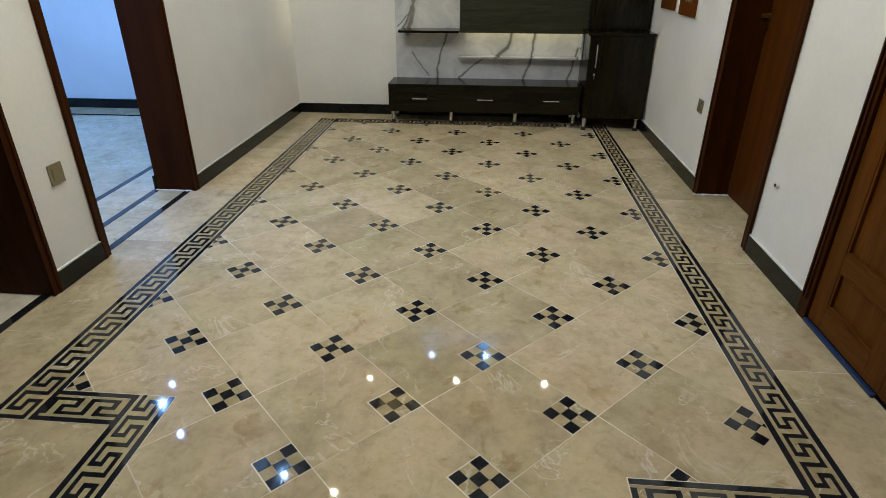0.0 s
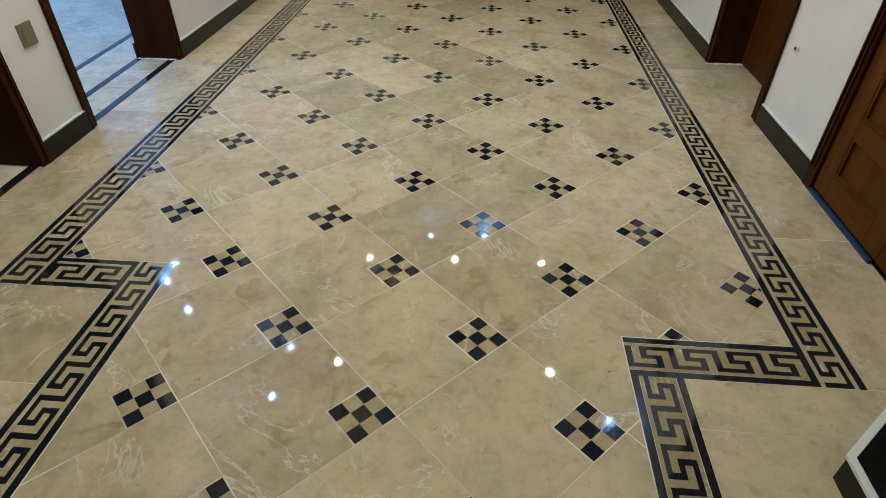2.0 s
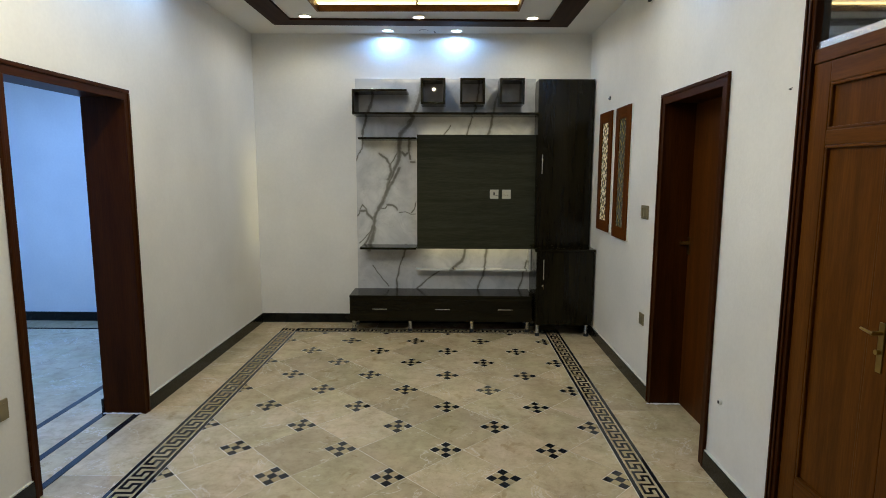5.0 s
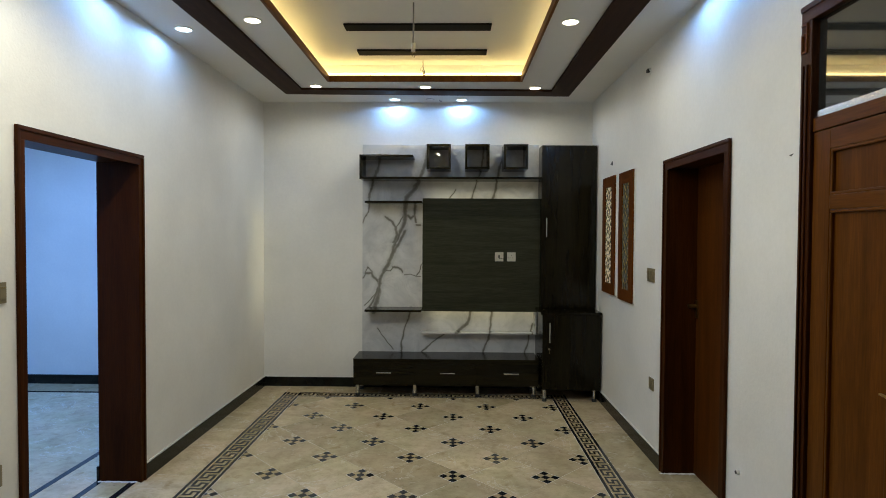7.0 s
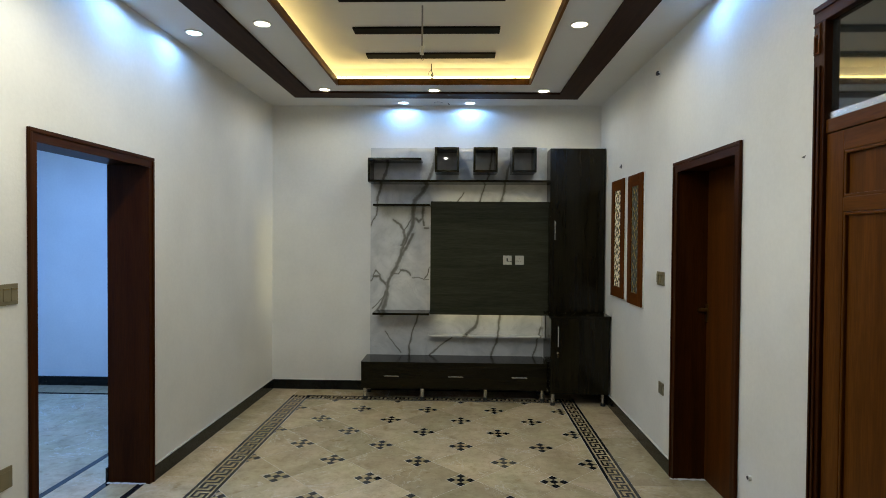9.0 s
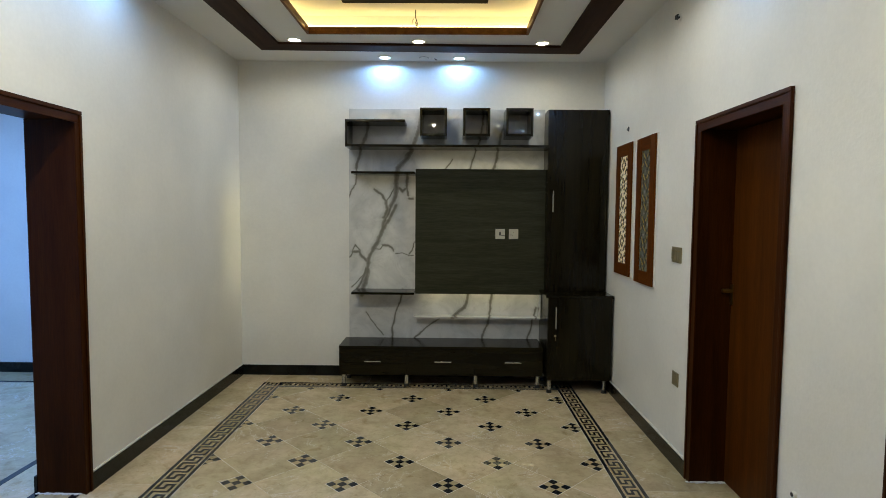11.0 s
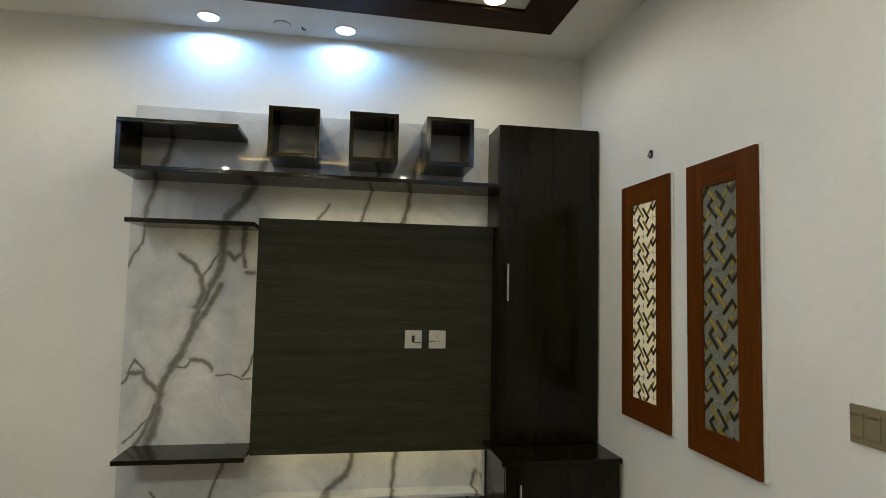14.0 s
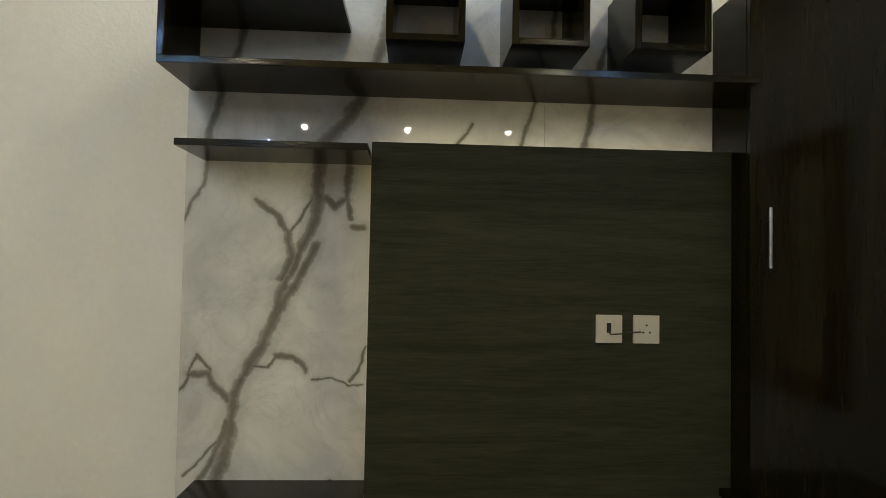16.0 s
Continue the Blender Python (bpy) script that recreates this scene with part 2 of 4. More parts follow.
def glass(name, rough=0.0):
    def build(nt, b):
        b.inputs["Base Color"].default_value = (0.9, 0.95, 0.95, 1)
        b.inputs["Transmission Weight"].default_value = 1.0
        b.inputs["Roughness"].default_value = rough
        b.inputs["IOR"].default_value = 1.45
    return material(name, build)


PAINT = simple("wall_paint", (0.76, 0.745, 0.70), 0.6, 0, 0.07, 7, 0.24)
CEILING_PAINT = simple("ceiling_paint", (0.74, 0.73, 0.7), 0.7, 0, 0.03, 6, 0.05)
SKIRT = simple("black_granite", (0.009, 0.010, 0.0085), 0.2, 0, 0.5, 40)
SKIRT.node_tree.nodes["Principled BSDF"].inputs["Specular IOR Level"].default_value = 0.25
INLAY = simple("black_marble_inlay", (0.016, 0.018, 0.022), 0.06, 0, 0.5, 40)
CREAM = marble_floor("cream_marble", (0.55, 0.455, 0.3), 0.2, 0.032)
CREAM_CHIP = marble_floor("cream_marble_chip", (0.43, 0.35, 0.21), 0.3, 0.05)


def grout(nt, b):
    v = coords(nt)
    nt.links.new(ramp(nt, grain(nt, v, 2.2, 5, 0.6), [(0.36, (0.45, 0.37, 0.24)), (0.56, (0.78, 0.72, 0.6))]), b.inputs["Base Color"])
    b.inputs["Roughness"].default_value = 0.5


GROUT = material("pale_grout", grout)
MAHOGANY = wood("mahogany", (0.028, 0.0072, 0.0008), (0.062, 0.0175, 0.0022), "Z", 0.42, 0.0)
MAHOGANY_H = wood("mahogany_across", (0.028, 0.0072, 0.0008), (0.062, 0.0175, 0.0022), "Y", 0.42, 0.0)
DOOR_WOOD = wood("door_teak", (0.075, 0.0235, 0.002), (0.14, 0.048, 0.0055), "Z", 0.36, 0.0)
DOOR_WOOD_H = wood("door_teak_across", (0.075, 0.0235, 0.002), (0.14, 0.048, 0.0055), "Y", 0.36, 0.0)
TRAY_WOOD = wood("ceiling_walnut", (0.022, 0.0085, 0.004), (0.05, 0.021, 0.01), "Y", 0.6, 0.0)
TRAY_WOOD_X = wood("ceiling_walnut_across", (0.022, 0.0085, 0.004), (0.05, 0.021, 0.01), "X", 0.6, 0.0)
PANEL_WOOD = wood("grey_oak_laminate", (0.0305, 0.0305, 0.018), (0.052, 0.0515, 0.033), "X", 0.4, 0.0, 1.3)
GLOSS_WOOD = wood("gloss_dark_laminate", (0.0055, 0.0043, 0.0014), (0.015, 0.0118, 0.0042), "Z", 0.16, 0.0)
GLOSS_WOOD_X = wood("gloss_dark_laminate_across", (0.0055, 0.0043, 0.0014), (0.015, 0.0118, 0.0042), "X", 0.16, 0.0)
# lighter, more orange than the walnut: the tray's light put into the colour
TRAY_LIP = wood("glow_tinted_lip_wood", (0.12, 0.045, 0.009), (0.22, 0.09, 0.02), "Y", 0.45, 0.0)
LEAF_WOOD = wood("red_brown_leaf", (0.05, 0.0145, 0.0014), (0.1, 0.03, 0.0034), "Z", 0.4, 0.0)
DOOR_FRAME = wood("red_mahogany", (0.085, 0.022, 0.003), (0.135, 0.04, 0.0058), "Z", 0.4, 0.0)
DOOR_FRAME_H = wood("red_mahogany_across", (0.085, 0.022, 0.003), (0.135, 0.04, 0.0058), "Y", 0.4, 0.0)
FRET = simple("dark_bronze_paint", (0.03, 0.022, 0.008), 0.4, 0, 0.2, 30)
GOLD = simple("gold_paint", (0.3, 0.215, 0.03), 0.4, 0.1, 0.12, 30)
GREY_PANE = simple("frosted_grey_glass", (0.2, 0.2, 0.16), 0.12, 0, 0.12, 8)
WHITE_MARBLE = white_marble("white_marble")
CHROME = simple("brushed_steel", (0.62, 0.62, 0.6), 0.25, 1.0, 0.06, 30)
BRASS = simple("brass", (0.34, 0.24, 0.08), 0.28, 1.0, 0.1, 30)
SWITCH = simple("champagne_plastic", (0.25, 0.21, 0.125), 0.32, 0.3, 0.05, 20)
WHITE_PLASTIC = simple("white_plastic", (0.7, 0.69, 0.64), 0.35, 0, 0.03, 20)
SOCKET_PLASTIC = simple("ivory_plastic", (0.5, 0.47, 0.39), 0.35, 0, 0.03, 20)
NAVY = simple("navy_film", (0.01, 0.035, 0.11), 0.3, 0, 0.2, 20)
BLACK = simple("black_rubber", (0.012, 0.012, 0.012), 0.5, 0, 0.2, 20)
BLACK_SLAT = simple("black_matt_paint", (0.006, 0.0055, 0.005), 0.8, 0, 0.2, 20)
WIRE = simple("grey_wire", (0.25, 0.24, 0.24), 0.5, 0, 0.1, 20)
GLASS = glass("clear_glass")
BACK_GLASS = simple("dark_backed_glass", (0.02, 0.022, 0.022), 0.03, 0, 0.1, 10, 0, 1.0)
BACK_GLASS.node_tree.nodes["Principled BSDF"].inputs["IOR"].default_value = 2.9
LAMP_WARM = glow("warm_lens", (1.0, 0.86, 0.6), 14.0)
LAMP_COOL = glow("cool_lens", (0.62, 0.82, 1.0), 14.0)
LIT_PANE = glow("backlit_cream_pane", (0.76, 0.65, 0.45), 0.24)
LED_WARM = glow("warm_led", (1.0, 0.78, 0.4), 6)
COVE_LED = glow("amber_led", (1.0, 0.74, 0.3), 12)
BLACK_SLAT.node_tree.nodes["Principled BSDF"].inputs["Specular IOR Level"].default_value = 0.1


# ---- building helpers ----
def box(bm, a, b, bevel=0.0, m=None):
    (x0, y0, z0), (x1, y1, z1) = a, b
    geo = bmesh.ops.create_cube(bm, size=1, matrix=Matrix.Translation(((x0 + x1) / 2, (y0 + y1) / 2, (z0 + z1) / 2)) @ Matrix.Diagonal((abs(x1 - x0), abs(y1 - y0), abs(z1 - z0), 1)))
    vs = geo["verts"]
    if bevel:
        es = list({e for v in vs for e in v.link_edges})
        out = bmesh.ops.bevel(bm, geom=es, offset=bevel, segments=2, profile=0.7, affect="EDGES", clamp_overlap=True)
        vs = out["verts"]
    if m:
        bmesh.ops.transform(bm, matrix=m, verts=list(vs))
    return bm


def rod(bm, p, q, r, segments=12, r2=None):
    p, q = Vector(p), Vector(q)
    m = Matrix.Translation((p + q) / 2) @ (q - p).to_track_quat("Z", "Y").to_matrix().to_4x4()
    bmesh.ops.create_cone(bm, cap_ends=True, segments=segments, radius1=r, radius2=r if r2 is None else r2, depth=(q - p).length, matrix=m)
    return bm


def part(name, bm, mat, parent=None, label="", m=None):
    """One mesh object, under a thing or a part."""
    me = bpy.data.meshes.new(name)
    if m:
        bm.transform(m)
    bm.to_mesh(me)
    bm.free()
    me.materials.append(mat)
    ob = new(name, me)
    if parent:
        ob.parent = parent
    if label:
        ob["label"] = label
    return ob


def B(a, b, bevel=0.0):
    return box(bmesh.new(), a, b, bevel)


def joined(*boxes, bevel=0.0):
    bm = bmesh.new()
    for a, b in boxes:
        box(bm, a, b, bevel)
    return bm


def structure(name, bm, mat, label, category, m=None):
    return tagged(part(name, bm, mat, None, "", m), label, category, kind="structure")


def thing(name, label, category, m=None, group=""):
    ob = tagged(new(name), label, category, group)
    if m:
        ob.matrix_world = m
    return ob


def prism(outline, z0, z1):
    bm = bmesh.new()
    top, low_ring = [bm.verts.new((x, y, z1)) for x, y in outline], [bm.verts.new((x, y, z0)) for x, y in outline]
    bm.faces.new(top), bm.faces.new(low_ring[::-1])
    n = len(outline)
    for i in range(n):
        bm.faces.new((top[i], top[(i + 1) % n], low_ring[(i + 1) % n], low_ring[i]))
    bmesh.ops.recalc_face_normals(bm, faces=bm.faces)
    return bm


def left(d, s, z):
    """A place on the left wall: d metres into the room, s along it, z up (before the wall's own turn)."""
    return (d, s - 2.7, z)


# ---- walls ----
T = 0.27
D1, D2 = (2.69, 3.75, 2.132), (1.15, 2.325, 2.132)  # doorways in the left wall: from, to, head
R1, R2 = (3.085, 4.005, 2.14), (1.25, 2.455, 2.585)  # in the right wall
bm = joined((left(-T, YN - 0.3, 0), left(0, D2[0], ZC + 0.3)), (left(-T, D2[0], D2[2]), left(0, D2[1], ZC + 0.3)), (left(-T, D2[1], 0), left(0, D1[0], ZC + 0.3)),
            (left(-T, D1[0], D1[2]), left(0, D1[1], ZC + 0.3)), (left(-T, D1[1], 0), left(0, YB + 0.1, ZC + 0.3)))
structure("wall_west", bm, PAINT, "off-white painted plaster wall with two doorways", "wall", LEAN_LEFT)
bm = joined(((XR, YN - 0.3, 0), (XR + T, R2[0], ZC + 0.3)), ((XR, R2[0], R2[2]), (XR + T, R2[1], ZC + 0.3)), ((XR, R2[1], 0), (XR + T, R1[0], ZC + 0.3)),
            ((XR, R1[0], R1[2]), (XR + T, R1[1], ZC + 0.3)), ((XR, R1[1], 0), (XR + T, YB + 0.2, ZC + 0.3)))
structure("wall_east", bm, PAINT, "off-white painted plaster wall with two wooden doors", "wall")
structure("wall_north", B((-1.95, YB, 0), (XR, YB + 0.2, ZC + 0.3)), PAINT, "off-white painted plaster wall behind the media unit", "wall")
structure("wall_south", B((-2.3, YN - 0.2, 0), (XR + T, YN, ZC + 0.3)), PAINT, "off-white painted plaster wall", "wall")
structure("floor_base", B((-5.2, YN, -0.2), (2.6, 6.7, -0.0006)), GROUT, "pale grout bed under the marble floor", "floor")
# the room beyond the left doorways
bm = joined(((-5.2, 6.12, 0), (-2.17, 6.3, 3.3)), ((-5.2, 0.6, 0), (-5.0, 6.12, 3.3)), ((-5.2, 0.4, 0), (-2.2, 0.6, 3.3)), ((-5.0, 2.45, 0), (-2.185, 2.6, ZC)))
structure("side_room_wall", bm, PAINT, "pale painted walls of the side room", "wall")
structure("side_room_ceiling", B((-5.2, 0.4, ZC), (-2.17, 6.3, ZC + 0.2)), CEILING_PAINT, "white ceiling of the side room", "ceiling")
bm = joined(((XR + T, 2.9, 0), (XR + T + 0.1, 4.3, 2.5)), ((XR + T, 0.9, 0), (XR + T + 0.1, 2.7, 3.0)))
structure("wall_backing", bm, PAINT, "plain wall closing the space behind the doors", "wall")

# ---- ceiling ----
bm = joined(((-2.3, YN, ZC), (OX0, YB, ZC + 0.05)), ((OX1, YN, ZC), (XR + 0.1, YB, ZC + 0.05)), ((OX0, YN, ZC), (OX1, OY0, ZC + 0.05)), ((OX0, OY1, ZC), (OX1, YB, ZC + 0.05)))
box(bm, (OX0 - 0.25, OY0 - 0.25, ZC + 0.2), (OX1 + 0.25, OY1 + 0.25, ZC + 0.3))
for a, b in (((OX0 - 0.25, OY0 - 0.3, ZC + 0.05), (OX0 - 0.2, OY1 + 0.3, ZC + 0.25)), ((OX1 + 0.2, OY0 - 0.3, ZC + 0.05), (OX1 + 0.25, OY1 + 0.3, ZC + 0.25)),
             ((OX0 - 0.2, OY1 + 0.2, ZC + 0.05), (OX1 + 0.2, OY1 + 0.25, ZC + 0.25)), ((OX0 - 0.2, OY0 - 0.25, ZC + 0.05), (OX1 + 0.2, OY0 - 0.2, ZC + 0.25))):
    box(bm, a, b)
structure("ceiling", bm, CEILING_PAINT, "white false ceiling with a recessed lit tray", "ceiling")

# ---- ceiling fittings ----
for name, outline, mat in (("ceiling_trim_west", [(-1.53, 1.95), (-1.512, 5.7), (-1.312, 5.52), (-1.32, 2.14)], TRAY_WOOD), ("ceiling_trim_east", [(1.305, 1.95), (1.29, 5.79), (1.085, 5.59), (1.095, 2.14)], TRAY_WOOD),
                           ("ceiling_trim_north", [(-1.512, 5.7), (1.29, 5.79), (1.085, 5.59), (-1.312, 5.52)], TRAY_WOOD_X), ("ceiling_trim_south", [(-1.53, 1.95), (1.305, 1.95), (1.095, 2.14), (-1.32, 2.14)], TRAY_WOOD_X)):
    structure(name, prism(outline, ZC - 0.02, ZC), mat, "dark walnut band round the false ceiling, mitred at the corners", "trim")
LIP = ZC + 0.042
bm = joined(((OX0, OY0, ZC - 0.012), (OX0 + 0.018, OY1, LIP)), ((OX1 - 0.018, OY0, ZC - 0.012), (OX1, OY1, LIP)),
            ((OX0 + 0.018, OY1 - 0.018, ZC - 0.012), (OX1 - 0.018, OY1, LIP)), ((OX0 + 0.018, OY0, ZC - 0.012), (OX1 - 0.018, OY0 + 0.018, LIP)))
structure("tray_trim", bm, TRAY_LIP, "brown wooden lip of the lit ceiling tray, coloured as if lit amber", "trim")
for y in (5.075, 4.465, 3.855, 3.245, 2.66):
    o = thing("ceiling_slat", "black painted decorative slat on the white ceiling", "ceiling slat", group="ceiling slats")
    part("slat", B((-0.693, y - 0.064, ZC + 0.185), (0.432, y + 0.064, ZC + 0.2), 0.003), BLACK_SLAT, o)


for a, b in (((OX0 - 0.15, OY1 + 0.19), (OX1 + 0.15, OY1 + 0.1995)), ((OX0 - 0.15, OY0 - 0.1995), (OX1 + 0.15, OY0 - 0.19)), ((OX0 - 0.1995, OY0 - 0.15), (OX0 - 0.19, OY1 + 0.15)), ((OX1 + 0.19, OY0 - 0.15), (OX1 + 0.1995, OY1 + 0.15))):
    o = thing("cove_light_strip", "warm amber light strip fixed inside the ceiling tray", "light strip", group="cove light strips")
    part("tape", B((*a, ZC + 0.096), (*b, ZC + 0.118)), COVE_LED, o)
    part("carrier", B((*a, ZC + 0.086), (*b, ZC + 0.0958)), WHITE_PLASTIC, o)


def downlight(x, y, lens, kind):
    o = thing("ceiling_downlight", f"small round recessed {kind} ceiling downlight, lit", "ceiling light", group=f"{kind} downlights")
    o.location = (x, y, ZC)
    bm = bmesh.new()
    n = 24
    rings = [(0.049, -0.003), (0.051, -0.008), (0.057, -0.007), (0.061, 0.0)]
    loops = [[bm.verts.new((r * math.cos(2 * math.pi * i / n), r * math.sin(2 * math.pi * i / n), z)) for i in range(n)] for r, z in rings]
    for u, w in zip(loops, loops[1:]):
        for i in range(n):
            bm.faces.new((u[i], u[(i + 1) % n], w[(i + 1) % n], w[i]))
    part("trim_ring", bm, WHITE_PLASTIC, o)
    part("lens", rod(bmesh.new(), (0, 0, -0.006), (0, 0, -0.002), 0.049, 24), lens, o)
    return o


# the added side-room fill lamps get the same fittings, out of view
for x, y in WASHERS + SIDE_ROOM_SPOTS + UNSEEN_FILL_SPOTS:
    downlight(x, y, LAMP_COOL, "cool white")
for x, y in TRAY_SPOTS:
    downlight(x, y, LAMP_WARM, "warm white")


def bent(name, points, r, mat, parent, label=""):
    """A thin round wire through points."""
    cu = bpy.data.curves.new(name, "CURVE")
    cu.dimensions, cu.bevel_depth, cu.bevel_resolution = "3D", r, 2
    sp = cu.splines.new("POLY")
    sp.points.add(len(points) - 1)
    for q, p in zip(sp.points, points):
        q.co = (*p, 1)
    tmp = bpy.data.objects.new(name, cu)
    me = bpy.data.meshes.new_from_object(tmp)
    bpy.data.objects.remove(tmp)
    me.materials.append(mat)
    ob = new(name, me)
    ob.parent = parent
    if label:
        ob["label"] = label
    return ob


o = thing("pendant_holder", "bare hanging wire with a clear empty lamp holder", "pendant wire")
bent("cord", [(-0.13, 3.99, ZC + 0.19), (-0.13, 3.99, ZC + 0.03), (-0.131, 3.99, ZC - 0.1)], 0.006, WIRE, o)
part("holder", rod(bmesh.new(), (-0.131, 3.99, ZC - 0.145), (-0.131, 3.99, ZC - 0.09), 0.014, 14, 0.017), WHITE_PLASTIC, o)
bent("wire_tail", [(-0.131, 3.99, ZC - 0.145), (-0.135, 3.99, ZC - 0.175), (-0.125, 3.992, ZC - 0.185), (-0.118, 3.99, ZC - 0.17)], 0.002, BLACK, o)
o = thing("wire_knot", "loose knot of black wire hanging from the ceiling", "wire")
bent("wire", [(-0.136, 5.3, ZC + 0.19), (-0.136, 5.3, ZC + 0.13), (-0.12, 5.3, ZC + 0.08), (-0.145, 5.31, ZC + 0.05), (-0.115, 5.29, ZC + 0.06), (-0.14, 5.3, ZC + 0.1), (-0.125, 5.3, ZC + 0.04)], 0.004, BLACK, o)
bent("loose_end", [(-0.136, 5.3, ZC + 0.14), (-0.16, 5.3, ZC + 0.11), (-0.17, 5.3, ZC + 0.05), (-0.165, 5.3, ZC - 0.0)], 0.002, WIRE, o)
o = thing("ceiling_cover_plate", "round white blanking plate on the ceiling border", "cover plate")
part("plate", rod(bmesh.new(), (-0.1, 6.0, ZC - 0.006), (-0.1, 6.0, ZC), 0.04, 24), CEILING_PAINT, o)
part("rim", rod(bmesh.new(), (-0.1, 6.0, ZC - 0.003), (-0.1, 6.0, ZC), 0.044, 24), WIRE, o)
o = thing("cut_wire", "short cut wire poking out of the ceiling", "wire")
bent("wire", [(0.0, 6.02, ZC), (0.005, 6.02, ZC - 0.012), (0.02, 6.02, ZC - 0.012)], 0.004, BLACK, o)

# ---- skirting ----
SH, ST = 0.1, 0.018


def skirting(name, a, b, m=None):
    o = structure(name, B(a, (b[0], b[1], SH), 0.002), SKIRT, "polished black granite skirting", "baseboard", m)
    return o


def bead(name, a, b, m=None):
    structure(name, B((*a, SH), (*b, SH + 0.006)), WHITE_PLASTIC, "thin white filler line above the skirting", "trim", m)


for s0, s1 in ((D1[1] + 0.001, YB - 0.0), (D2[1] + 0.001, D1[0] - 0.001), (YN, D2[0] - 0.05)):
    skirting("baseboard_west", left(0, s0, 0), left(ST, s1, 0), LEAN_LEFT)
    bead("skirting_line_west", left(0, s0, 0)[:2], left(ST * 0.7, s1, 0)[:2], LEAN_LEFT)
for s0, s1 in ((R1[1] + 0.001, YB), (R2[1] + 0.001, R1[0] - 0.001), (YN, R2[0] - 0.05)):
    skirting("baseboard_east", (XR - ST, s0, 0), (XR, s1, 0))
    bead("skirting_line_east", (XR - ST * 0.7, s0), (XR, s1))
skirting("baseboard_north", (-1.885, YB - ST, 0), (1.58, YB, 0))
bead("skirting_line_north", (-1.888, YB - ST * 0.7), (-0.85, YB))
skirting("baseboard_side_room", (-5.0, 6.1, 0), (-2.2, 6.12, 0))
skirting("baseboard_side_room", left(-T - ST, D1[1] - 0.04, 0), left(-T, 6.08, 0), LEAN_LEFT)

# ---- doorways ----
def doorway(name, m, s0, s1, head, jamb, face, head_face, depth, flip, label, across=MAHOGANY_H):
    """A wooden frame: a lining through the wall and a stepped architrave on the room side. Local x runs into the room, y along the wall."""
    o = tagged(new(name), label, "door frame", kind="structure")
    o.matrix_world = m
    k = 1 if not flip else -1
    e = 0.003

    def bx(x0, x1, y0, y1, z0, z1, bev=0.003):
        return B((min(k * x0, k * x1), y0, z0), (max(k * x0, k * x1), y1, z1), bev)
    part("jamb", bx(-depth - e, e, s0 + e, s0 + jamb, 0, head - jamb), MAHOGANY, o)
    part("jamb", bx(-depth - e, e, s1 - jamb, s1 - e, 0, head - jamb), MAHOGANY, o)
    part("head", bx(-depth - e, e, s0 + e, s1 - e, head - jamb, head - e), across, o)
    for y0, y1 in ((s0 - 0.012, s0 + face), (s1 - face, s1 + 0.012)):
        part("architrave", bx(e, 0.013, y0, y1, 0, head - head_face), MAHOGANY, o)
        outer = y0 < (s0 + s1) / 2
        a, b = (y0, y0 + 0.02) if outer else (y1 - 0.02, y1)
        part("architrave_bead", bx(0.0132, 0.02, a, b, 0, head - 0.01, 0.004), MAHOGANY, o)
    part("architrave", bx(e, 0.013, s0 - 0.012, s1 + 0.012, head - head_face, head + 0.012), across, o)
    part("architrave_bead", bx(0.0132, 0.02, s0 - 0.012, s1 + 0.012, head - 0.009, head + 0.012, 0.004), across, o)
    return o


off = Matrix.Translation((0, -2.7, 0))
doorway("door_frame_1", LEAN_LEFT @ off, D1[0], D1[1], D1[2], 0.035, 0.042, 0.054, T, False, "dark mahogany frame of an open doorway")
doorway("door_frame_2", LEAN_LEFT @ off, D2[0], D2[1], D2[2], 0.035, 0.042, 0.054, T, False, "dark mahogany frame of an open doorway")
right_wall = Matrix.Translation((XR, 0, 0))
doorway("door_frame_3", right_wall, R1[0], R1[1], R1[2], 0.045, 0.055, 0.055, 0.25, True, "dark mahogany frame of a recessed door")
o = tagged(new("door_3"), "plain reddish-brown wooden door set back in its frame", "door", kind="structure")
part("leaf", B((XR + 0.2, R1[0] + 0.046, 0.008), (XR + 0.238, R1[1] - 0.046, R1[2] - 0.047), 0.002), LEAF_WOOD, o)
part("keyhole_plate", B((XR + 0.193, 3.93, 1.08), (XR + 0.2, 3.96, 1.2), 0.002), BRASS, o)
part("knob", rod(bmesh.new(), (XR + 0.14, 3.945, 1.16), (XR + 0.194, 3.945, 1.16), 0.013, 14), BRASS, o)

# panelled double door with a glazed transom
frame_4 = tagged(new("door_frame_4"), "polished teak frame with a carved key motif and glazed transom", "door frame", kind="structure")
y0, y1, H4 = R2
for a, b in ((y1 - 0.075, y1 - 0.003), (y0 + 0.003, y0 + 0.075)):
    part("jamb", B((XR - 0.022, a, 0), (XR + 0.2, b, H4 - 0.075), 0.004), MAHOGANY, frame_4)
    part("fluting", B((XR - 0.03, a + 0.02, 0.1), (XR - 0.0222, a + 0.033, H4 - 0.25), 0.003), MAHOGANY, frame_4)
    part("fluting", B((XR - 0.03, a + 0.046, 0.1), (XR - 0.0222, a + 0.058, H4 - 0.25), 0.003), MAHOGANY, frame_4)
part("head", B((XR - 0.022, y0 + 0.003, H4 - 0.075), (XR + 0.2, y1 - 0.003, H4 - 0.003), 0.004), MAHOGANY_H, frame_4)
part("bead", B((XR - 0.028, y0 + 0.003, H4 - 0.03), (XR - 0.0222, y1 - 0.003, H4 - 0.008), 0.003), MAHOGANY_H, frame_4)
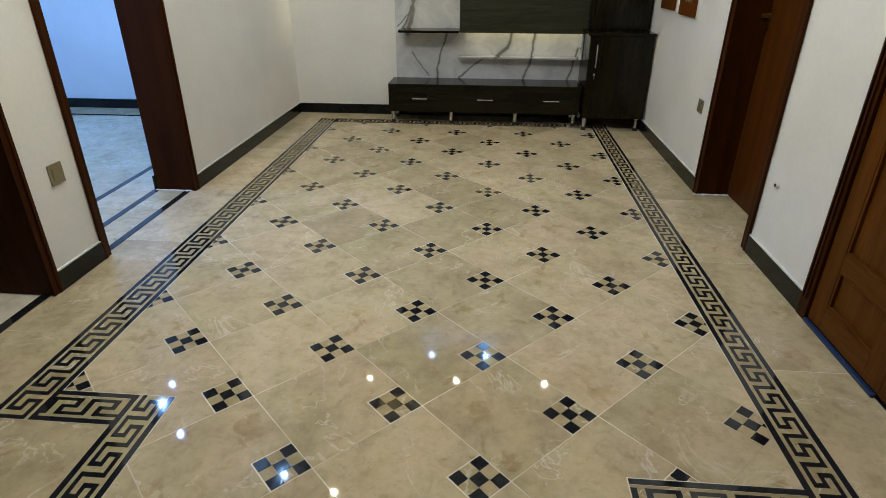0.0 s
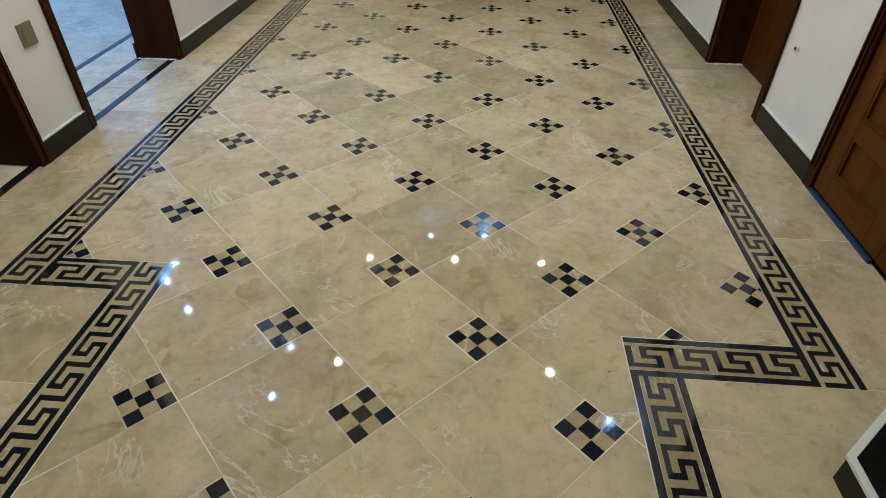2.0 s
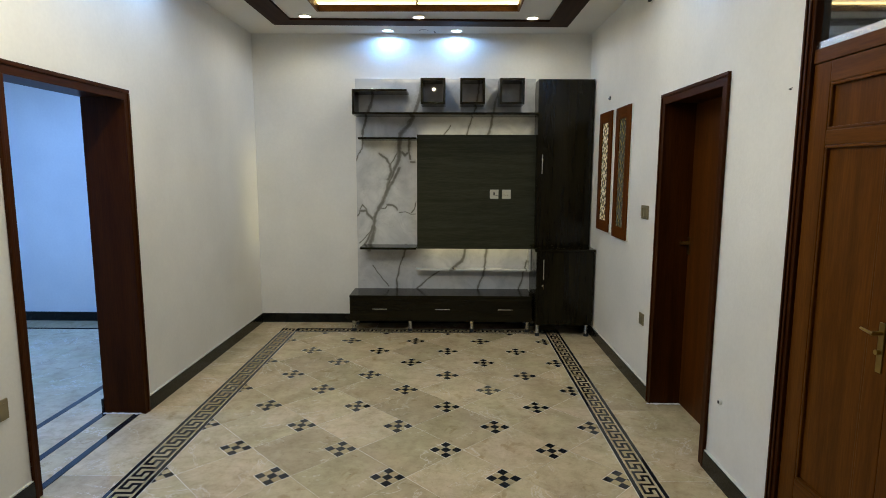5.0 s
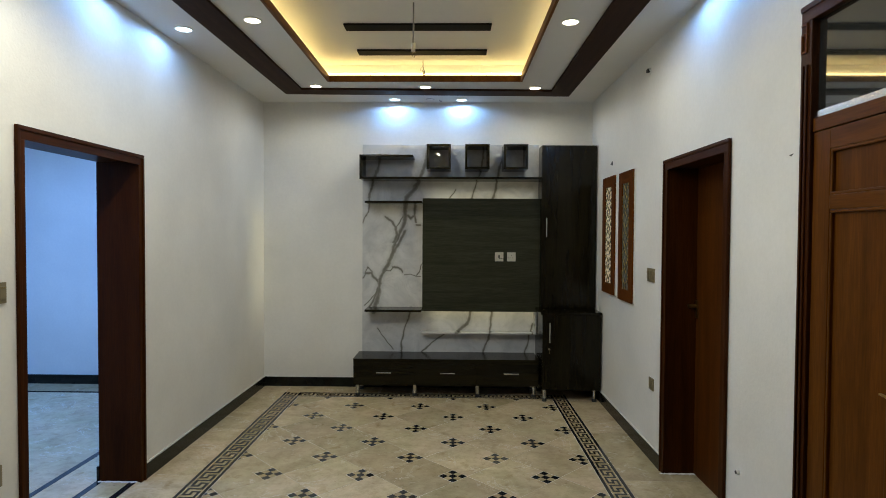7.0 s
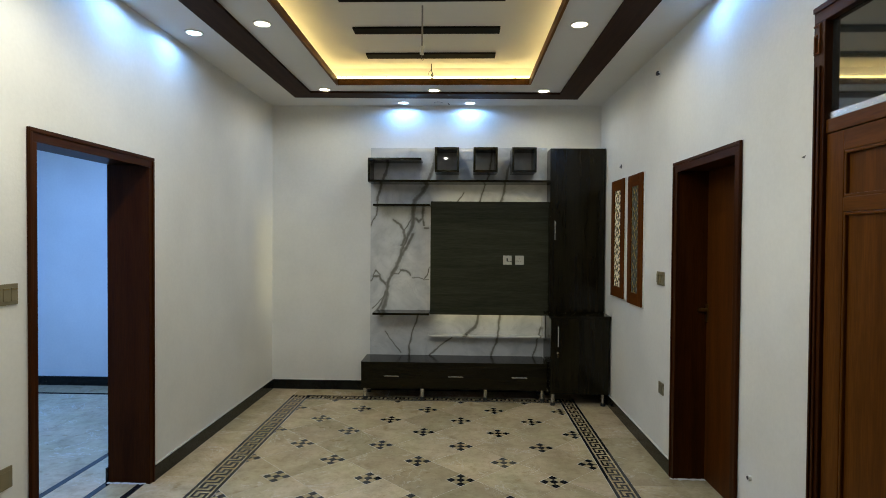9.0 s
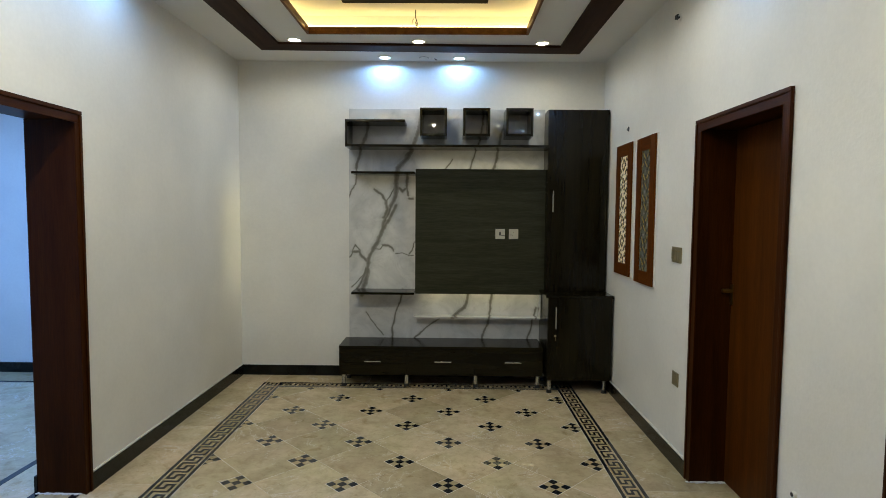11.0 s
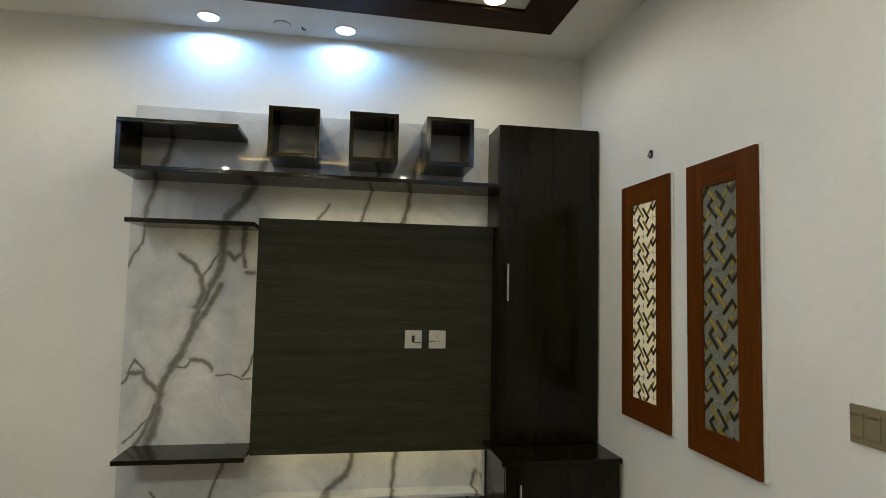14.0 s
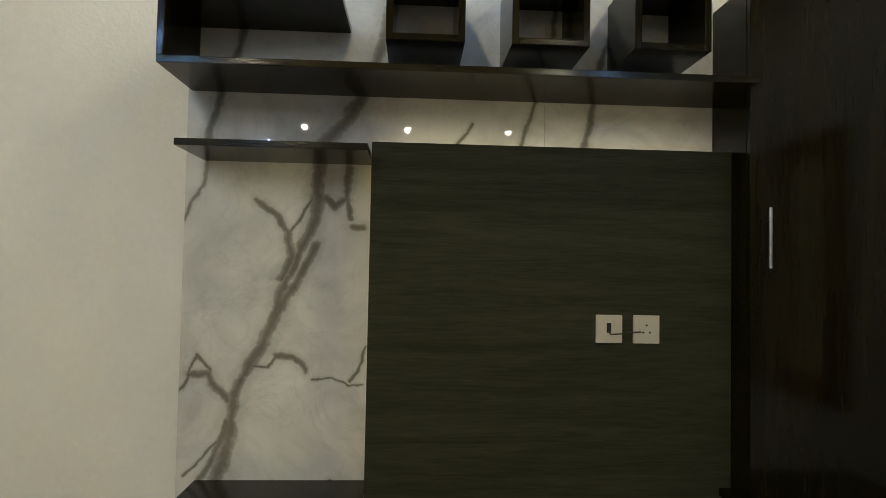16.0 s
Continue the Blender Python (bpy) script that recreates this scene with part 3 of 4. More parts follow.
for z0, z1, a, b in ((H4 - 0.2, H4 - 0.08, 0.03, 0.038), (H4 - 0.2, H4 - 0.192, 0.038, 0.06), (H4 - 0.2, H4 - 0.12, 0.06, 0.068), (H4 - 0.128, H4 - 0.12, 0.046, 0.06), (H4 - 0.088, H4 - 0.08, 0.038, 0.07)):
    part("carved_key", B((XR - 0.028, y1 - 0.078 + a, z0), (XR - 0.0222, y1 - 0.078 + b, z1), 0.001), DOOR_FRAME, frame_4)
part("transom_rail", B((XR - 0.012, y0 + 0.075, 2.058), (XR + 0.06, y1 - 0.075, 2.112), 0.004), DOOR_WOOD_H, frame_4)
part("glazing_bead", B((XR - 0.006, y0 + 0.075, 2.113), (XR + 0.03, y1 - 0.075, 2.14), 0.002), CHROME, frame_4, "bare aluminium glazing bead")
part("transom_glass", B((XR + 0.008, y0 + 0.0755, 2.1405), (XR + 0.014, y1 - 0.0755, H4 - 0.0755)), BACK_GLASS, frame_4, "dark reflecting transom glass")
for k, (a, b) in enumerate((((y0 + y1) / 2 + 0.001, y1 - 0.077), (y0 + 0.077, (y0 + y1) / 2 - 0.001))):
    d = tagged(new("door_4" if k == 0 else "door_5"), "polished teak panelled door leaf, closed", "door", kind="structure")
    x0, x1, st = XR - 0.008, XR + 0.032, 0.102
    part("stile", B((x0, a, 0.02), (x1, a + st, 2.055), 0.004), DOOR_WOOD, d)
    part("stile", B((x0, b - st, 0.02), (x1, b, 2.055), 0.004), DOOR_WOOD, d)
    for z0, z1 in ((0.02, 0.13), (0.31, 0.385), (1.742, 1.798), (1.976, 2.055)):
        part("rail", B((x0, a + st, z0), (x1, b - st, z1), 0.004), DOOR_WOOD_H, d)
    for z0, z1 in ((0.13, 0.31), (0.385, 1.742), (1.798, 1.976)):
        bm = B((x0 + 0.016, a + st, z0), (x1 - 0.01, b - st, z1))
        part("door_panel", bm, DOOR_WOOD, d)
        for u0, u1, w0, w1 in ((a + st, b - st, z0, z0 + 0.012), (a + st, b - st, z1 - 0.012, z1), (a + st, a + st + 0.012, z0 + 0.012, z1 - 0.012), (b - st - 0.012, b - st, z0 + 0.012, z1 - 0.012)):
            part("moulding", B((x0 + 0.002, u0, w0), (x0 + 0.016, u1, w1), 0.004), DOOR_WOOD_H if u1 - u0 > 0.1 else DOOR_WOOD, d)
    if k == 0:
        hy = a + 0.034
        plate = part("lock_plate", B((x0 - 0.006, hy - 0.013, 0.98), (x0, hy + 0.013, 1.15), 0.003), BRASS, d, "brass lock plate")
        part("lever_handle", rod(rod(bmesh.new(), (x0 - 0.04, hy, 1.115), (x0 - 0.004, hy, 1.115), 0.008), (x0 - 0.04, hy - 0.008, 1.115), (x0 - 0.04, hy + 0.05, 1.12), 0.0055, 12, 0.004), BRASS, plate)
        part("key_cylinder", rod(bmesh.new(), (x0 - 0.02, hy, 1.05), (x0 - 0.004, hy, 1.05), 0.009), BRASS, plate)
part("door_stop", B((XR - 0.045, 1.7, 0.235), (XR - 0.0085, 1.745, 0.285), 0.012), WHITE_PLASTIC, bpy.data.objects["door_4"], "white plastic catch")
structure("threshold_4", B((XR - 0.006, R2[0], 0), (XR + 0.2, R2[1], 0.004)), INLAY, "black stone threshold under the teak door", "threshold")
structure("threshold_film", B((XR - 0.024, 1.86, 0.0005), (XR - 0.0065, 2.38, 0.017), 0.004), NAVY, "navy blue film along the foot of the door", "trim")


def plaster_smear(x0, y0, length, seed):
    """Ragged dabs of plaster in a line along x, where a jamb meets the floor."""
    o = thing("plaster_smear", "ragged white plaster smear along the door foot", "plaster", group="plaster smears")
    rng = random.Random(seed)
    bm = bmesh.new()
    for i in range(int(length / 0.017)):
        w = 0.006 + 0.016 * rng.random()
        bmesh.ops.create_icosphere(bm, subdivisions=1, radius=1, matrix=Matrix.Translation((x0 + 0.017 * i, y0 - 0.008 * rng.random(), 0.004)) @ Matrix.Diagonal((0.014, w, 0.004, 1)))
    part("smear", bm, CEILING_PAINT, o)["kind"] = "stuff"


plaster_smear(XR - 0.02, R1[1] - 0.05, 0.27, 4)
plaster_smear(XL - 0.26, D1[1] - 0.038, 0.26, 9)

# ---- stair foot beside the teak door ----
o = thing("stair_step", "black granite step with a white marble edge", "step")
OUT = [(1.075, -0.9), (1.064, 0.966), (1.27, 1.15), (1.595, 1.15), (1.595, -0.9)]
INN = [(1.094, -0.9), (1.084, 0.958), (1.277, 1.13), (1.594, 1.13), (1.594, -0.9)]


part("riser", prism([(x + 0.004, y - 0.004) for x, y in OUT[:3]] + OUT[3:], 0, 0.085), SKIRT, o)
part("white_edge", prism(OUT, 0.0852, 0.095), WHITE_PLASTIC, o, "white stone edging")
part("tread", prism(INN, 0.0953, 0.0985), SKIRT, o)

# ---- media unit ----
YS = YB - 0.02
slab_thing = thing("marble_backing", "white marble wall slab with grey branching veins", "wall panel")
for x0, x1 in ((-0.818, 0.4295), (0.4305, 1.045)):
    part("marble_sheet", B((x0, YS, 0.3), (x1, YB - 0.001, 2.585), 0.001), WHITE_MARBLE, slab_thing)

YP = 5.985
panel = thing("television_backboard", "dark grey oak laminate board standing off the marble", "wall panel")
part("board", B((-0.172, YP, 0.835), (1.046, YP + 0.04, 2.012), 0.002), PANEL_WOOD, panel)
for z in (0.96, 1.86):
    part("batten", B((-0.05, YP + 0.04, z), (0.95, YS, z + 0.05)), BLACK, panel)
for a, b in (((-0.1, YP + 0.041, 0.86), (1.0, YP + 0.05, 0.868)), ((-0.14, YP + 0.041, 0.9), (-0.132, YP + 0.05, 1.95)), ((-0.1, YP + 0.041, 1.985), (1.0, YP + 0.05, 1.993))):
    part("light_strip", B(a, b), LED_WARM, panel, "warm lit strip")


def face_plate(name, label, m, w, h, mat, detail):
    """A wall plate that faces local -y, centred."""
    o = thing(name, label, "switch" if "switch" in name else "socket", m)
    part("plate", B((-w / 2, -0.009, -h / 2), (w / 2, 0, h / 2), 0.003), mat, o)
    if detail == "rockers":
        for i in range(3):
            x = -w / 2 + w * (i + 0.5) / 3
            part("rocker", B((x - w * 0.13, -0.013, -h * 0.32), (x + w * 0.13, -0.0085, h * 0.32), 0.002), mat, o)
            part("indicator", B((x - w * 0.1, -0.0138, h * 0.22), (x + w * 0.1, -0.0125, h * 0.26)), BRASS, o)
    elif detail == "pins":
        for x, z in ((-0.011, -0.01), (0.011, -0.01), (0.0, 0.014)):
            part("pin_hole", rod(bmesh.new(), (x, -0.0096, z), (x, -0.008, z), 0.0035, 10), BLACK, o)
    elif detail == "cable":
        part("port", B((-0.009, -0.0105, -0.012), (0.006, -0.0085, 0.02)), BLACK, o)
        bent("cable", [(-0.002, -0.01, -0.008), (0.0, -0.02, -0.016), (0.03, -0.024, -0.014), (0.07, -0.022, -0.008), (0.105, -0.014, -0.008)], 0.0022, BLACK, o)
    else:
        part("cover", B((-w * 0.32, -0.012, -h * 0.32), (w * 0.32, -0.0085, h * 0.32), 0.002), mat, o)
    return o


face_plate("cable_socket", "square white socket with a short black cable on the board", pose(0.626, YP, 1.408), 0.088, 0.093, SOCKET_PLASTIC, "cable")
face_plate("blank_socket", "square white outlet plate beside the cable socket", pose(0.752, YP, 1.408), 0.088, 0.093, SOCKET_PLASTIC, "pins")


def bar_handle(parent, a, b, out):
    """A round bar on two posts; out is the way it stands off."""
    a, b, out = Vector(a), Vector(b), Vector(out)
    h = part("handle", rod(bmesh.new(), a + out, b + out, 0.006), CHROME, parent, "brushed steel bar handle")
    for f in (0.15, 0.85):
        p = a.lerp(b, f)
        part("handle_post", rod(bmesh.new(), p, p + out, 0.0035), CHROME, h)


def cabinet_leg(parent, x, y, top):
    leg = part("leg", rod(bmesh.new(), (x, y, 0.03), (x, y, top), 0.02, 16), CHROME, parent, "steel leg")
    part("foot", rod(bmesh.new(), (x, y, 0.0), (x, y, 0.03), 0.024, 16, 0.021), BLACK, leg)


BX0, BX1, BY, BZ = -0.852, 1.012, 5.745, 0.385
base = thing("television_cabinet", "low dark laminate media cabinet with three drawers", "cabinet")
part("body", B((BX0 + 0.005, BY + 0.02, 0.115), (BX1, YS, BZ - 0.022), 0.002), GLOSS_WOOD_X, base)
part("top_board", B((BX0, BY - 0.005, BZ - 0.022), (BX1, YS, BZ), 0.003), GLOSS_WOOD_X, base)
W = (BX1 - BX0) / 3
for i, hx in enumerate((-0.54, 0.1, 0.735)):
    d = part("drawer", B((BX0 + i * W + 0.002, BY, 0.118), (BX0 + (i + 1) * W - 0.002, BY + 0.02, BZ - 0.025), 0.002), GLOSS_WOOD_X, base)
    bar_handle(d, (hx - 0.075, BY, 0.248), (hx + 0.075, BY, 0.248), (0, -0.025, 0))
for x in (-0.815, -0.235, 0.4, 0.97):
    cabinet_leg(base, x, BY + 0.05, 0.115)
for x in (-0.815, 0.97):
    cabinet_leg(base, x, YB - 0.08, 0.115)

low = thing("floor_cabinet", "low glossy dark laminate cabinet with a locked door", "cabinet")
LX0, LX1, LY = 1.025, 1.59, 5.61
part("body", B((LX0, LY + 0.02, 0.12), (LX1, YB - 0.02, 0.86), 0.002), GLOSS_WOOD, low)
part("top_board", B((LX0 - 0.02, LY - 0.01, 0.86), (LX1 + 0.008, YB - 0.001, 0.885), 0.004), GLOSS_WOOD_X, low)
d = part("door", B((LX0 + 0.002, LY, 0.122), (LX1 - 0.002, LY + 0.02, 0.857), 0.002), GLOSS_WOOD, low)
bar_handle(d, (1.092, LY, 0.59), (1.092, LY, 0.785), (0, -0.025, 0))
lock = part("lock", rod(bmesh.new(), (1.09, LY - 0.008, 0.525), (1.09, LY, 0.525), 0.011, 16), CHROME, d, "small steel lock")
part("key", joined(((1.088, LY - 0.03, 0.521), (1.092, LY - 0.008, 0.529)), ((1.089, LY - 0.034, 0.485), (1.091, LY - 0.03, 0.53))), BRASS, lock, "key left in the lock")
for x in (1.055, 1.545):
    cabinet_leg(low, x, LY + 0.05, 0.12)
    cabinet_leg(low, x, YB - 0.1, 0.12)

tall = thing("wall_cabinet", "tall glossy dark laminate cabinet standing on the low one", "cabinet")
part("body", B((1.046, 5.9, 0.886), (1.6, YB - 0.001, 2.548), 0.002), GLOSS_WOOD, tall)
d = part("door", B((1.048, 5.88, 0.89), (1.598, 5.9, 2.546), 0.002), GLOSS_WOOD, tall)
bar_handle(d, (1.093, 5.88, 1.618), (1.093, 5.88, 1.81), (0, -0.035, 0))

shelf = thing("corner_shelf_unit", "dark glossy bracket-shaped wall shelf with a long lower board", "shelf")
part("long_board", B((-0.805, 5.825, 2.197), (1.045, YS, 2.219), 0.002), GLOSS_WOOD_X, shelf)
part("end_board", B((-0.805, 5.825, 2.2195), (-0.783, YS, 2.42), 0.002), GLOSS_WOOD, shelf)
part("short_board", B((-0.805, 5.825, 2.4205), (-0.262, YS, 2.442), 0.002), GLOSS_WOOD_X, shelf)
for z, label in ((1.955, "thin dark laminate wall shelf above the marble"), (0.842, "thin dark laminate wall shelf beside the board")):
    o = thing("wall_shelf", label, "shelf", group="thin shelves")
    part("board", B((-0.755, 5.85, z), (-0.174, YS, z + 0.022), 0.002), GLOSS_WOOD_X, o)
for x in (-0.127, 0.265, 0.655):
    o = thing("display_cube", "open dark laminate display cube on the marble", "shelf", group="display cubes")
    w, t, z0, z1, f = 0.246, 0.022, 2.3, 2.552, 5.845
    part("side", B((x, f, z0), (x + t, YS, z1), 0.002), GLOSS_WOOD, o)
    part("side", B((x + w - t, f, z0), (x + w, YS, z1), 0.002), GLOSS_WOOD, o)
    part("top", B((x + t, f, z1 - t), (x + w - t, YS, z1), 0.002), GLOSS_WOOD_X, o)
    part("bottom", B((x + t, f, z0), (x + w - t, YS, z0 + t), 0.002), GLOSS_WOOD_X, o)
ledge = thing("marble_ledge", "white marble ledge lit by a hidden warm strip", "shelf")
part("ledge_board", B((-0.185, 5.99, 0.598), (1.0, YS, 0.615), 0.002), WHITE_MARBLE, ledge)
part("end_board", B((1.001, 5.99, 0.598), (1.02, YS, 0.834), 0.002), WHITE_MARBLE, ledge)

# ---- right wall ----
def lattice_panel(ya, yb, z0, z1, backing, label):
    """A framed panel on the right wall: wooden frame, pane, and a fretwork of hooked black and gold bars."""
    o = thing("lattice_panel", label, "wall panel", group="lattice panels")
    fw, th = 0.098, 0.026
    part("edge_board", B((XR - 0.012, ya - 0.004, z0 - 0.004), (XR, yb + 0.004, z1 + 0.004), 0.001), WHITE_PLASTIC, o, "bare pale edge of the frame")
    for a, b, c, d, mat in ((ya, ya + fw, z0, z1, DOOR_FRAME), (yb - fw, yb, z0, z1, DOOR_FRAME), (ya + fw, yb - fw, z0, z0 + fw, DOOR_FRAME_H), (ya + fw, yb - fw, z1 - fw, z1, DOOR_FRAME_H)):
        part("frame_board", B((XR - th, a, c), (XR - 0.0125, b, d), 0.002), mat, o)
    a, b, c, d = ya + fw, yb - fw, z0 + fw, z1 - fw
    part("pane", B((XR - 0.018, a, c), (XR - 0.0125, b, d)), backing, o)
    bar = 0.0118
    black, gold, fine = bmesh.new(), bmesh.new(), bmesh.new()

    def stick(bm, y, z, u0, v0, u1, v1, lean, lift, width):
        """A flat bar between two points of a knot's own turned axes, u along the knot and v across."""
        q = math.sqrt(0.5)
        p = [Vector((XR - 0.0185 - lift, y + lean * q * (u - v), z + q * (u + v))) for u, v in ((u0, v0), (u1, v1))]
        d = (p[1] - p[0]).normalized() * width / 2
        n = Vector((0, -d.z, d.y))
        ring = [p[0] - n - d, p[1] - n + d, p[1] + n + d, p[0] + n - d]
        low = [bm.verts.new(k + Vector((0.0012, 0, 0))) for k in ring]
        top = [bm.verts.new(k - Vector((0.0012, 0, 0))) for k in ring]
        bm.faces.new(top), bm.faces.new(low[::-1])
        for i in range(4):
            bm.faces.new((top[i], low[i], low[(i + 1) % 4], top[(i + 1) % 4]))

    step = 0.157
    for i in range(-1, 7):
        for dy, dz, lean in ((0.198, 0.5, -1), (0.116, 0.0, 1), (0.033, 0.5, -1)):
            y, z = a + dy, d - 0.071 - (i + dz) * step
            for e in (1, -1):
                leg = -0.031 * e * lean
                stick(black, y, z, -leg, 0.0325 * e, leg, 0.0325 * e, lean, 0.0016, bar)
                stick(black, y, z, leg, 0.0325 * e, leg, 0.008 * e, lean, 0.0017, bar)
                stick(gold, y, z, 0.011 * e, 0.0085 * e, 0.066 * e, 0.0085 * e, lean, 0.0004, bar)
            stick(fine, y, z + step / 2, -0.016, 0.016, 0.016, -0.016, lean, 0.0002, 0.0016)
            stick(fine, y, z + step / 2, -0.008, -0.008, 0.008, 0.008, lean, 0.0003, 0.0016)
    for name, bm, mat in (("black_fretwork", black, FRET), ("gold_fretwork", gold, GOLD), ("fine_line", fine, WIRE)):
        for axis, at, sign in (((0, 1, 0), (0, b, 0), 1), ((0, -1, 0), (0, a, 0), 1), ((0, 0, 1), (0, 0, d), 1), ((0, 0, -1), (0, 0, c), 1)):
            bmesh.ops.bisect_plane(bm, geom=bm.verts[:] + bm.edges[:] + bm.faces[:], plane_co=at, plane_no=axis, clear_outer=True)
        part(name, bm, mat, o)["kind"] = "stuff"


lattice_panel(5.175, 5.583, 1.1, 2.177, LIT_PANE, "mahogany-framed lattice panel, backlit cream with black and gold")
lattice_panel(4.655, 5.045, 1.087, 2.172, GREY_PANE, "mahogany-framed lattice panel with unlit grey glass")
face = lambda y, z: Matrix.Translation((XR, y, z)) @ Matrix.Rotation(radians(-90), 4, "Z")
face_plate("light_switch", "champagne plastic light switch plate on the wall", face(4.266, 1.347), 0.145, 0.1, SWITCH, "rockers")
face_plate("wall_socket", "champagne plastic socket plate low on the wall", face(4.225, 0.553), 0.09, 0.088, SWITCH, "cover")
face_l = lambda s, z: LEAN_LEFT @ Matrix.Translation((0, s - 2.7, z)) @ Matrix.Rotation(radians(90), 4, "Z")
face_plate("light_switch", "champagne plastic light switch plate on the wall", face_l(2.545, 1.362), 0.14, 0.096, SWITCH, "rockers")
face_plate("wall_socket", "champagne plastic socket plate low on the wall", face_l(2.53, 0.532), 0.09, 0.098, SWITCH, "cover")
o = thing("wall_hole", "ragged dark cable hole in the plaster", "wall hole")
part("hole", rod(bmesh.new(), (XR - 0.003, 5.354, 2.299), (XR, 5.354, 2.299), 0.02, 9), BLACK, o)
part("cable_end", rod(bmesh.new(), (XR - 0.012, 5.352, 2.289), (XR - 0.003, 5.354, 2.301), 0.008, 8), WIRE, o)
o = thing("wall_bracket", "small metal bracket with a loose white wire", "bracket")
part("bracket", B((XR - 0.02, 4.35, 2.855), (XR, 4.39, 2.88), 0.003), BLACK, o)
bent("wire", [(XR - 0.012, 4.34, 2.865), (XR - 0.02, 4.3, 2.865), (XR - 0.02, 4.285, 2.835), (XR - 0.015, 4.31, 2.825)], 0.004, WHITE_PLASTIC, o)
o = thing("drain_stub", "small capped white pipe stub in the wall", "pipe stub")
part("pipe", rod(bmesh.new(), (XR - 0.014, 2.945, 0.437), (XR, 2.945, 0.437), 0.014, 14), WHITE_PLASTIC, o)
part("cap", rod(bmesh.new(), (XR - 0.016, 2.945, 0.437), (XR - 0.014, 2.945, 0.437), 0.009, 12), BLACK, o)
o = thing("wall_nail", "bent nail sticking out of the wall", "nail")
bent("nail", [(XR, 2.54, 1.985), (XR - 0.012, 2.535, 1.986), (XR - 0.016, 2.505, 1.988)], 0.002, BLACK, o)

# ---- floor ----
def clip(poly, axis, limit, keep_above):
    out = []
    for (p, q) in zip(poly, poly[1:] + poly[:1]):
        a, b = (p[axis] - limit, q[axis] - limit) if keep_above else (limit - p[axis], limit - q[axis])
        if a >= 0:
            out.append(p)
        if a * b < 0:
            t = a / (a - b)
            out.append((p[0] + (q[0] - p[0]) * t, p[1] + (q[1] - p[1]) * t))
    return out


def in_rect(poly, r):
    for axis, limit, above in ((0, r[0], True), (0, r[1], False), (1, r[2], True), (1, r[3], False)):
        poly = clip(poly, axis, limit, above) if poly else poly
    return poly


def slab(bm, poly, z0, z1):
    """A flat piece with the outline poly, between two heights."""
    if len(poly) < 3 or abs(sum(p[0] * q[1] - p[1] * q[0] for p, q in zip(poly, poly[1:] + poly[:1]))) < 2e-5:
        return
    top = [bm.verts.new((x, y, z1)) for x, y in poly]
    low = [bm.verts.new((x, y, z0)) for x, y in poly]
    bm.faces.new(top)
    n = len(poly)
    for i in range(n):
        bm.faces.new((top[i], low[i], low[(i + 1) % n], top[(i + 1) % n]))


PITCH, KX, KY, HALF = 0.3135, -0.157, 1.367, 0.097
BL, BR, BNL, BNR = (-1.578, -1.405), (1.146, 1.297), (-1.124, -0.968), (0.617, 0.772)  # key bands: left, right, and nearer ones
JL, JR, BB = (1.495, 1.65), (1.255, 1.41), (5.735, 5.875)  # jogs of the band, and the far band
Q = 0.004  # joint along the border
FIELD = [(BL[1] + Q, BR[0] - Q, JL[1] + Q, BB[0] - Q), (BNL[1] + Q, BR[0] - Q, JR[1] + Q, JL[1] + Q), (BNL[1] + Q, BNR[0] - Q, YN, JR[1] + Q)]
floor = tagged(new("floor"), "polished cream marble floor with black inlays and key border", "floor", kind="structure")


def piece(name, polys, mat, z0=-0.006, z1=0.0, parent=None):
    bm = bmesh.new()
    for poly in polys:
        slab(bm, poly, z0, z1)
    if not bm.faces:
        bm.free()
        return None
    bmesh.ops.recalc_face_normals(bm, faces=bm.faces)
    return part(name, bm, mat, parent or floor)


def square(cx, cy, r):
    return [(cx + r, cy), (cx, cy + r), (cx - r, cy), (cx, cy - r)]


rest_black, rest_cream, chips = bmesh.new(), bmesh.new(), 0
J = 0.0022
for j in range(-13, 16):
    for k in range(-5, 6):
        if (j + k) % 2 == 0:
            continue
        cx, cy = KX + PITCH * k, KY + PITCH * j
        rx = cx + HALF + J  # right corner of the slab, where the inlay sits
        g, P2 = J * 1.4, PITCH
        s = HALF + 0.0045
        # the slab: a turned square with its right corner cut out for the inlay
        outline = [(rx - s, cy + s), (rx - P2, cy + P2 - g), (rx - 2 * P2 + g, cy), (rx - P2, cy - P2 + g), (rx - s, cy - s), (rx - 2 * s, cy)]
        piece("marble_tile", [q for q in (in_rect(outline, r) for r in FIELD) if q], CREAM)
        c = HALF / 3
        for a in range(-1, 2):
            for b in range(-1, 2):
                dark = (a + b) % 2 == 0
                px, py = cx + (a - b) * c, cy + (a + b) * c
                polys = [q for q in (in_rect(square(px, py, c - 0.0006), r) for r in FIELD) if len(q) > 2]
                if not polys:
                    continue
                if dark and cy > 1.0 and cy < 5.0 and chips < 300:
                    chips += 1 if piece("mosaic_chip", polys, INLAY, z1=0.0003) else 0
                else:
                    for q in polys:
                        slab(rest_black if dark else rest_cream, q, -0.006, 0.0003 if dark else 0.0)
for name, bm, mat in (("mosaic_chips", rest_black, INLAY), ("cream_chips", rest_cream, CREAM_CHIP)):
    bmesh.ops.recalc_face_normals(bm, faces=bm.faces)
    part(name, bm, mat, floor)["kind"] = "stuff"

KEY = ["#.####", "#.#...", "#.###.", "#...#.", "#####."]


